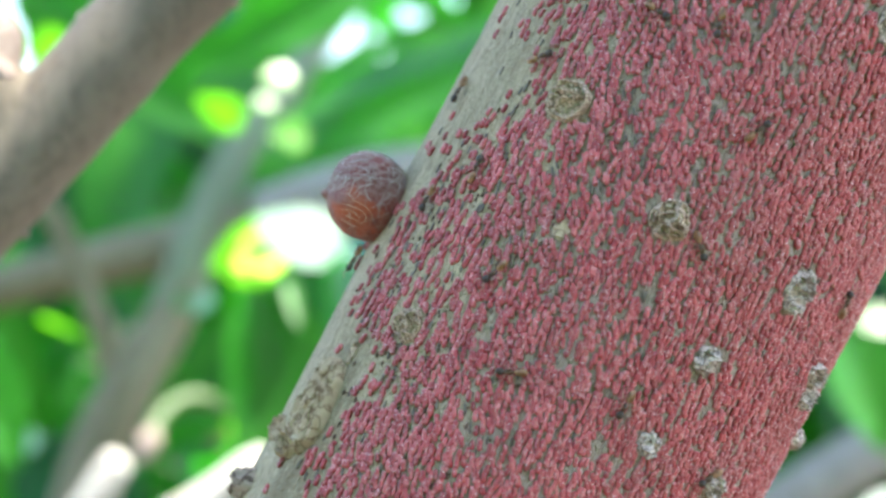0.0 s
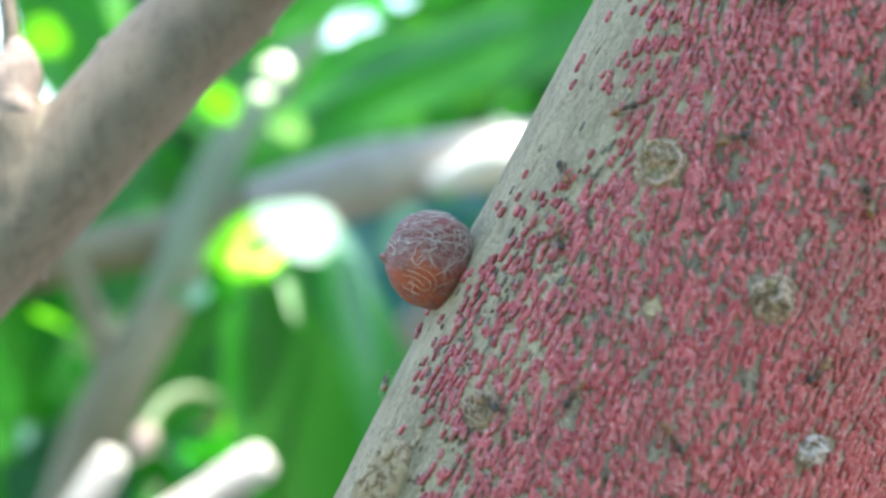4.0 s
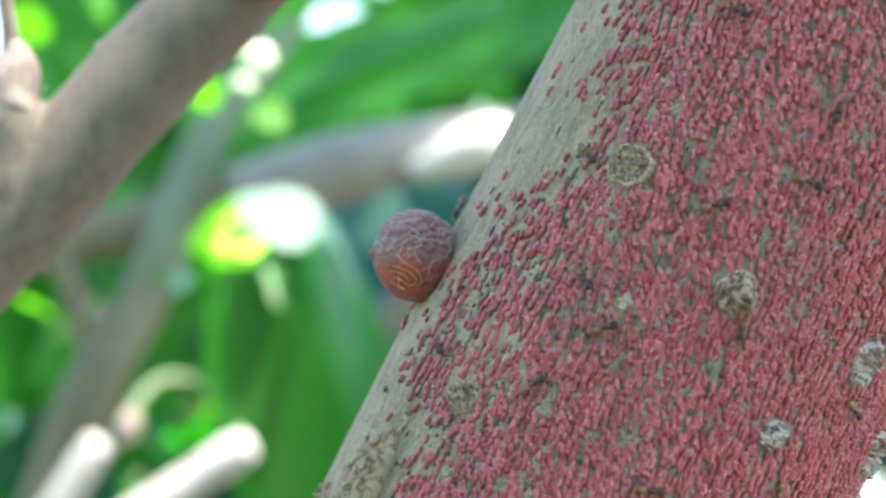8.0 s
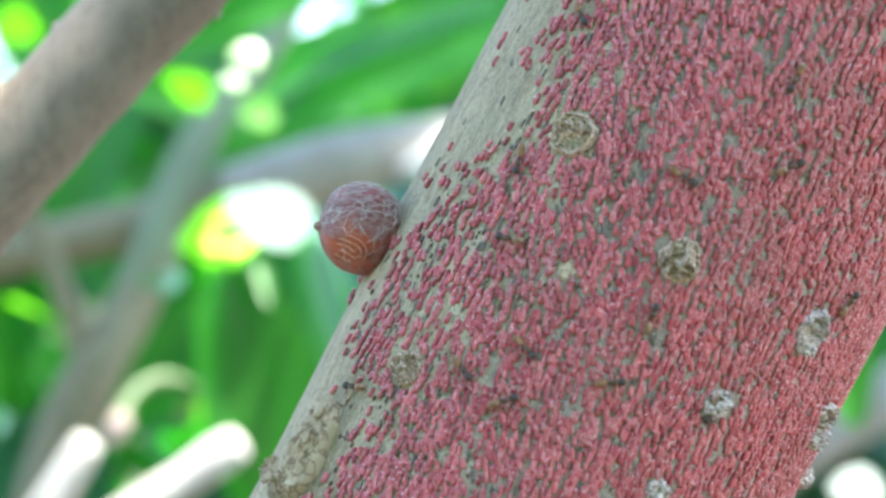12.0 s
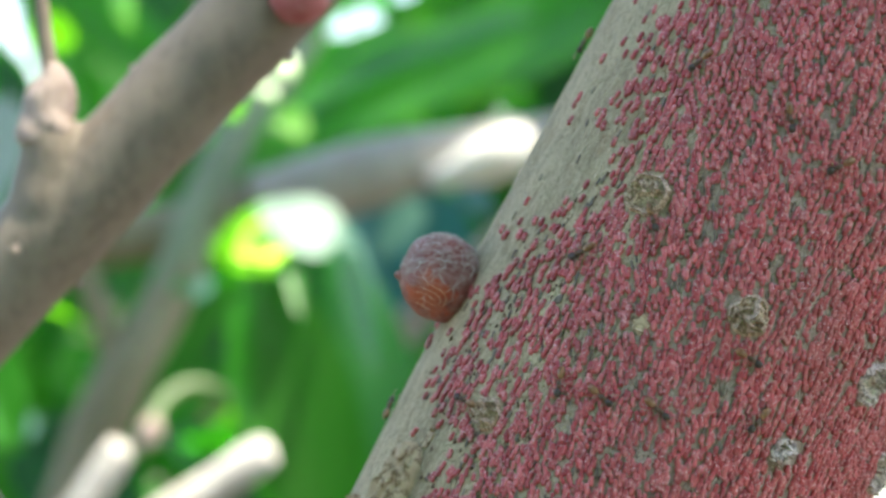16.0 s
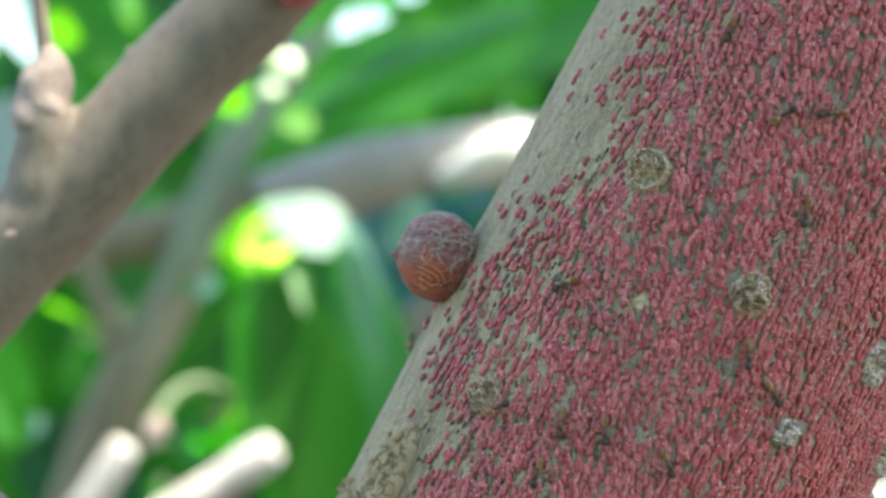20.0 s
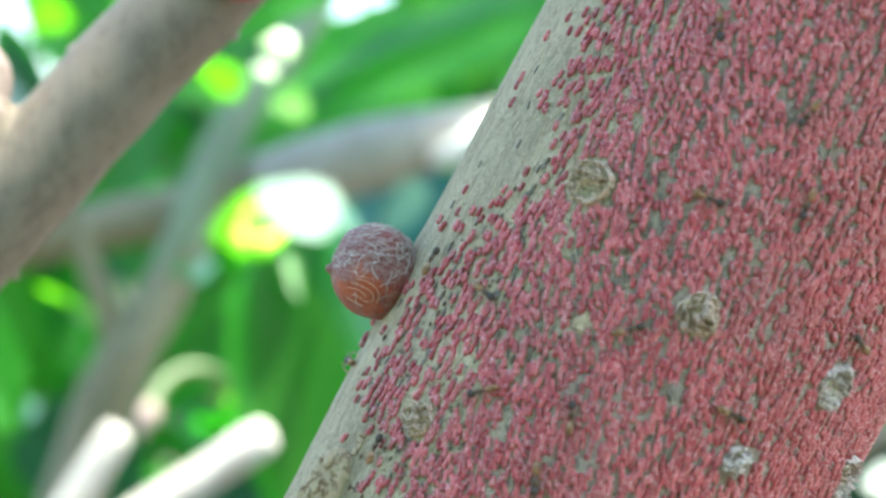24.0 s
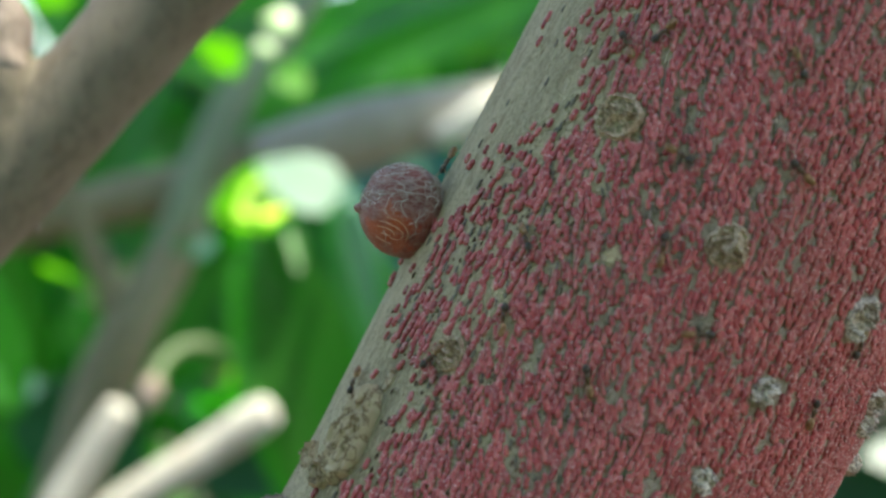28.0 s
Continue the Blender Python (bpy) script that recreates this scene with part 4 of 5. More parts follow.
leaf((0.0529, 0.5023, 1.4714), (-0.0408, 0.5016, 1.4353), (0.1, -1, 0.6), 0.030, 0.3, LEAF)
leaf((0.0299, 0.4921, 1.4653), (-0.0531, 0.4816, 1.4439), (0.0, -0.7, 1), 0.018, 0.35, LEAF)
leaf((-0.0148, 0.4721, 1.4791), (-0.0671, 0.4616, 1.4465), (0.2, -1, 0.0), 0.022, 0.15, LEAF)
leaf((-0.0917, 0.7018, 1.4825), (-0.0383, 0.7021, 1.4916), (0.1, -1, 0.1), 0.022, 0.2, LEAF)
leaf((-0.1237, 0.5016, 1.4787), (-0.0631, 0.5015, 1.436), (0.2, -1, 0.4), 0.030, 0.3, LEAF)
leaf((-0.1373, 0.6017, 1.49), (-0.1161, 0.6013, 1.4367), (0.1, -1, 0.3), 0.028, 0.3, LEAF)
leaf((-0.0956, 0.4572, 1.4548), (-0.107, 0.4571, 1.4512), (-0.20, 0.55, 0.80), 0.016, 0.2, LEAF_SUNLIT)
leaf((-0.1231, 0.8, 1.4715), (-0.0672, 0.8, 1.4918), (0.1, -1, 0.3), 0.050, 0.3, LEAF)
leaf((-0.0802, 0.5211, 1.3852), (-0.0711, 0.5211, 1.3869), (0.1, -0.45, 0.9), 0.010, 0.2, LEAF)
leaf((-0.029, 0.6012, 1.374), (-0.0176, 0.6013, 1.3789), (0.1, -0.45, 0.9), 0.012, 0.2, LEAF_TEAL)
leaf((-0.0168, 0.6015, 1.4065), (-0.0044, 0.6016, 1.4104), (0.1, -0.45, 0.9), 0.014, 0.2, LEAF_TEAL)
leaf((-0.1472, 0.6004, 1.3364), (-0.1367, 0.6005, 1.3345), (0.1, -0.45, 0.9), 0.012, 0.2, LEAF)
leaf((-0.054, 0.48, 1.4345), (-0.0663, 0.48, 1.4429), (-0.20, 0.55, 0.80), 0.014, 0.2, LEAF_SUNLIT)
leaf((-0.0579, 0.5, 1.4606), (-0.0674, 0.5, 1.451), (-0.20, 0.55, 0.80), 0.010, 0.2, LEAF_SUNLIT)
leaf((-0.0255, 0.6615, 1.4173), (-0.0158, 0.6611, 1.3565), (0.1, -1, 0.35), 0.036, 0.3, LEAF_TEAL)
leaf((-0.0024, 0.6817, 1.4222), (-0.0087, 0.6812, 1.3594), (0.1, -1, 0.35), 0.036, 0.3, LEAF_TEAL)
# Thin leaf added as the light streak down the hanging leaf.
leaf((-0.0384, 0.4263, 1.3980), (-0.0341, 0.4156, 1.3832), (0.16, -0.84, 0.50), 0.0042, 0.06, LEAF)
leaf((-0.0244, 0.4294, 1.4001), (-0.0167, 0.4068, 1.3719), (-0.05, -0.95, 0.25), 0.0075, 0.06, LEAF_DARK)
leaf((-0.0833, 0.4618, 1.4757), (-0.0844, 0.4516, 1.4541), (-0.2, 0.3, 1), 0.016, 0.4, LEAF_SUNLIT)
leaf((0.0303, 0.5222, 1.479), (0.004, 0.5218, 1.4409), (0.1, -1, 0.4), 0.026, 0.3, LEAF_SUNLIT)
leaf((-0.1064, 0.4709, 1.3816), (-0.0895, 0.461, 1.3792), (-0.2, 0.5, 0.85), 0.017, 0.3, LEAF_SUNLIT)
leaf((-0.1217, 0.5000, 1.4424), (-0.1343, 0.5000, 1.3994), (0.3, -1, 0.9), 0.018, 0.2, LEAF_WHITISH)
leaf((-0.1338, 0.4808, 1.381), (-0.113, 0.4706, 1.3457), (0.2, -1, 0.3), 0.026, 0.4, LEAF)
leaf((-0.0573, 0.4569, 1.3537), (-0.0465, 0.457, 1.3552), (-0.2, 0.5, 0.85), 0.014, 0.2, LEAF_SUNLIT)
leaf((0.1134, 0.52, 1.3803), (0.1333, 0.52, 1.3423), (0.2, -1, 0.5), 0.030, 0.3, LEAF)
leaf((-0.0366, 0.6011, 1.3683), (0.0018, 0.6008, 1.2997), (-0.3, -1, 0.2), 0.030, 0.3, LEAF_DARK)
leaf((-0.1434, 0.6005, 1.3374), (-0.0974, 0.6003, 1.2917), (-0.3, -1, 0.2), 0.040, 0.3, LEAF_DARK)
# Pale strip drawn for the sheen along the leaf's upper edge.
leaf((-0.0267, 0.4315, 1.4060), (-0.0156, 0.4315, 1.3862), (0.5, -0.8, 0.6), 0.006, 0.3, LEAF_SHEEN)
leaf((-0.0064, 0.5500, 1.4131), (-0.0212, 0.5500, 1.3947), (0.2, -0.8, 0.9), 0.014, 0.2, LEAF_SHEEN)


leaf((0.0030, 0.6000, 1.4280), (0.0165, 0.6000, 1.4075), (0.1, -0.8, 0.7), 0.016, 0.2, LEAF_TEAL)
# Small pale leaves drawn for bluish glints of sky.
leaf((-0.0650, 0.5000, 1.3895), (-0.0712, 0.5000, 1.3835), (0.1, -0.6, 0.8), 0.0075, 0.2, LEAF_SHEEN)
leaf((-0.1140, 0.5000, 1.3500), (-0.1205, 0.5000, 1.3435), (0.1, -0.6, 0.8), 0.0080, 0.2, LEAF_SHEEN)


# ---- foliage mass far behind, and unseen thicket and crown added to block light ----
def foliage(name, spots, mats, seed, size, droop=0.8):
    """Many leaves in one mesh: spots are (place, face)."""
    rng = random.Random(seed)
    proto = leaf_mesh("proto", 1.0, 0.36, mats[0], 0.5, 0.15, 0.05, seed, 6, 1)
    pv = np.array([v.co[:] for v in proto.vertices]) - np.array((0, 0.5, 0))
    pf = [tuple(p.vertices) for p in proto.polygons]
    bpy.data.meshes.remove(proto)
    verts, faces, slots = [], [], []
    for place, face in spots:
        y = Vector((rng.gauss(0, 1), rng.gauss(0, 0.6 if droop > 0.5 else 1), rng.gauss(-0.75, 1.0) * droop)).normalized()
        f = Vector(face) + Vector((rng.gauss(0, 0.35), rng.gauss(0, 0.35), rng.gauss(0, 0.35)))
        x = y.cross(f).normalized()
        m = np.array(Matrix((x, y, x.cross(y))).transposed()) * size * rng.uniform(0.7, 1.3)
        n = len(verts)
        verts.extend(map(tuple, pv @ m.T + np.array(place)))
        faces.extend(tuple(i + n for i in q) for q in pf)
        slots += [rng.randrange(len(mats))] * len(pf)
    me = mesh_of(name, verts, faces, mats[0])
    for extra in mats[1:]:
        me.materials.append(extra)
    me.polygons.foreach_set("material_index", slots)
    return me


def far_spots(count, seed, y0, y1, half, low, high):
    rng = random.Random(seed)
    out = []
    while len(out) < count:
        y = rng.uniform(y0, y1)
        x, z = rng.uniform(-half, half) * y, EYE + rng.uniform(low, high) * y
        if x < -0.205 * y and z > EYE + 0.05 * y:
            continue
        if ((x / y + 0.024) / 0.036) ** 2 + (((z - EYE) / y - 0.115) / 0.035) ** 2 < 1:
            continue
        out.append(((x, y, z), (rng.uniform(-0.4, 0.4), -1, rng.uniform(0, 0.9))))
    return out


EYE = 1.40
hedge = tagged(new("background_thicket"), "dense dark green thicket of leaves far behind", "bushes")
for i, x in enumerate((-0.7, -0.2, 0.3, 0.8)):
    piece("stem", tube("stem", [(x, 1.7, -0.02, 0.02), (x + 0.03, 1.68, 0.8, 0.016), (x - 0.04, 1.7, 1.5, 0.012), (x + 0.05, 1.72, 2.3, 0.008)], BARK_FAR, 6, 12, 0.1, 30), hedge)
piece("foliage", foliage("foliage", far_spots(1500, 5, 0.95, 1.9, 0.55, -0.38, 0.42), [LEAF, LEAF_DARK, LEAF], 8, 0.15), hedge, kind="stuff")

# Unseen leaves added behind the camera to hold back skylight from the front.
back = tagged(new("orchard_thicket"), "unseen thicket added behind the camera to dim the stem's front", "bushes")
for x in (-1.2, -0.4, 0.5):
    piece("stem", tube("stem", [(x, -1.3, -0.02, 0.03), (x + 0.05, -1.3, 1.2, 0.024), (x - 0.05, -1.35, 2.6, 0.012)], BARK_FAR, 6, 12, 0.1, 30), back)
BACK_RNG = random.Random(31)
back_spots = [((BACK_RNG.uniform(-1.5, 0.75), BACK_RNG.uniform(-1.7, -0.8), BACK_RNG.uniform(0.3, 2.7)), (BACK_RNG.uniform(-0.4, 0.4), 1, BACK_RNG.uniform(0, 0.8))) for _ in range(1150)]
piece("foliage", foliage("foliage", back_spots, [LEAF_DARK, LEAF], 12, 0.2), back, kind="stuff")

# Spots that the unseen crown's gaps are aimed to light.
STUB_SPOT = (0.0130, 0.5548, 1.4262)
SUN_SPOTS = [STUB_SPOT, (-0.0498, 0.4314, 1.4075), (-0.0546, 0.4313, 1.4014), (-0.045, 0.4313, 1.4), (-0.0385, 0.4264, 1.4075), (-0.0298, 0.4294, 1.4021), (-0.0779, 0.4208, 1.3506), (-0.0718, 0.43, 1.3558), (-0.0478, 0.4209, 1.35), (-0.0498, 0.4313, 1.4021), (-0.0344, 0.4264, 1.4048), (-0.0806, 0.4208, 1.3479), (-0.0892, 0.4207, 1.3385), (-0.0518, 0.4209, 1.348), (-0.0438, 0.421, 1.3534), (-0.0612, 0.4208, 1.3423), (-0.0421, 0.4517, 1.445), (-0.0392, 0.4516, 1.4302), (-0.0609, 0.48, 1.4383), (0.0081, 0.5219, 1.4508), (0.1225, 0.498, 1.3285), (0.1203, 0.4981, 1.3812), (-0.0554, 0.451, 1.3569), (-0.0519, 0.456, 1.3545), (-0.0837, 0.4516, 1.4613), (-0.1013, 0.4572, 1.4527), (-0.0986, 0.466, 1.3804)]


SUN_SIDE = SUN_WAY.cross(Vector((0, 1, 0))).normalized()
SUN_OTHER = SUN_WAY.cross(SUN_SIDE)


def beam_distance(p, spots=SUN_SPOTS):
    """How far a place lies from the nearest sunbeam let through the added crown."""
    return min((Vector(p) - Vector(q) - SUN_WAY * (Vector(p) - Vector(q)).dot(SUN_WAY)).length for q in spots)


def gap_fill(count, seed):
    """Small added leaves that narrow the aimed gap above the pale stub to a hand's breadth less."""
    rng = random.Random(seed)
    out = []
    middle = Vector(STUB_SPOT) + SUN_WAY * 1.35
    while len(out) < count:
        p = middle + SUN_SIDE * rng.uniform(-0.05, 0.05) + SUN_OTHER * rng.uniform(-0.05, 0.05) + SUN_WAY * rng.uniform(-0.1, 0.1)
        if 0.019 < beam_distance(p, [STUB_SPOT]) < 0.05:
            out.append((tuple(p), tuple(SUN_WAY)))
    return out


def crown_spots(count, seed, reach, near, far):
    """Places for leaves in the unseen crown's slab, between near and far metres from the aimed sunbeams."""
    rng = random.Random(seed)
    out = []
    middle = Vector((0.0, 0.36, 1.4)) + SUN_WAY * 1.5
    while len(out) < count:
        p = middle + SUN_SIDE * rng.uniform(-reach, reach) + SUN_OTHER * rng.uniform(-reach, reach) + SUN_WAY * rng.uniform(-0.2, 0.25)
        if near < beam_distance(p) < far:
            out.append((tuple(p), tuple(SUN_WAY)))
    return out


# Unseen tree, added only to shade the stem and shape the sun spots.
shade = tagged(new("shade_tree"), "unseen tree added to shade the stem, with gaps aimed for sun spots", "tree")
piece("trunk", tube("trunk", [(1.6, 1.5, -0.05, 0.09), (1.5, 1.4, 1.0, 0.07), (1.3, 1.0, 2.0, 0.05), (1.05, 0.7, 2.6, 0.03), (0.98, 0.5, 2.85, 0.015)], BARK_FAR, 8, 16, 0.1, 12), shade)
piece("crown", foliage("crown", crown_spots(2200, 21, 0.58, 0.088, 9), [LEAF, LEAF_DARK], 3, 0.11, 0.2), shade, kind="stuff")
piece("twigs", foliage("twigs", crown_spots(4200, 22, 0.45, 0.034, 0.125), [LEAF, LEAF_DARK], 4, 0.028, 0.2), shade, "small leaves added to trim the aimed sun gaps", kind="stuff")
piece("twigs", foliage("twigs", gap_fill(420, 23), [LEAF, LEAF_DARK], 6, 0.012, 0.2), shade, "small leaves added to trim the aimed sun gaps", kind="stuff")

ground = tagged(new("ground", mesh_of("ground", [(-400, -400, 0), (400, -400, 0), (400, 400, 0), (-400, 400, 0)], [(0, 1, 2, 3)], SOIL, False)), "bare brown soil", "ground", kind="structure")


# ---- ants tending the nymphs ----
def build_ant():
    ant = tagged(new("ant"), "tiny ant with dark head and pale amber abdomen", "ant", "ants on the stem")
    mm = 0.00082
    piece("head", ball_mesh("head", (0.20 * mm, 0.24 * mm, 0.17 * mm), ANT_DARK, 0.05, 3000, 8, 12), ant, "dark head", Matrix.Translation((0, 0.60 * mm, 0.30 * mm)))
    piece("thorax", tube("thorax", [(0, 0.42 * mm, 0.28 * mm, 0.06 * mm), (0, 0.30 * mm, 0.31 * mm, 0.125 * mm), (0, 0.08 * mm, 0.30 * mm, 0.11 * mm), (0, -0.10 * mm, 0.25 * mm, 0.05 * mm)], ANT_BROWN, 5, 10), ant)
    piece("abdomen", ball_mesh("abdomen", (0.20 * mm, 0.35 * mm, 0.19 * mm), ANT_AMBER, 0.04, 3000, 10, 14), ant, "pale amber abdomen", Matrix.Translation((0, -0.44 * mm, 0.27 * mm)))
    for y, r in ((-0.30, 0.188), (-0.45, 0.206), (-0.60, 0.178)):
        piece("abdomen_band", tube("abdomen_band", [(0, (y - 0.025) * mm, 0.27 * mm, r * mm), (0, (y + 0.025) * mm, 0.27 * mm, r * mm)], ANT_DARK, 1, 14), ant, "dark ring round the abdomen")
    for side in (-1, 1):
        for root, knee, foot in ((0.28, 0.45, 0.72), (0.16, 0.10, 0.06), (0.04, -0.25, -0.62)):
            leg = tube("leg", [(side * 0.06 * mm, root * mm, 0.25 * mm, 0.017 * mm), (side * 0.40 * mm, knee * mm, 0.42 * mm, 0.015 * mm), (side * 0.62 * mm, foot * mm, 0.06 * mm, 0.013 * mm), (side * 0.72 * mm, foot * 1.15 * mm, 0.0, 0.015 * mm)], ANT_LEG, 3, 6)
            piece("leg", leg, ant)
        piece("antenna", tube("antenna", [(side * 0.07 * mm, 0.78 * mm, 0.32 * mm, 0.018 * mm), (side * 0.30 * mm, 0.98 * mm, 0.42 * mm, 0.016 * mm), (side * 0.24 * mm, 1.28 * mm, 0.28 * mm, 0.018 * mm)], ANT_LEG, 4, 6), ant)
    return ant


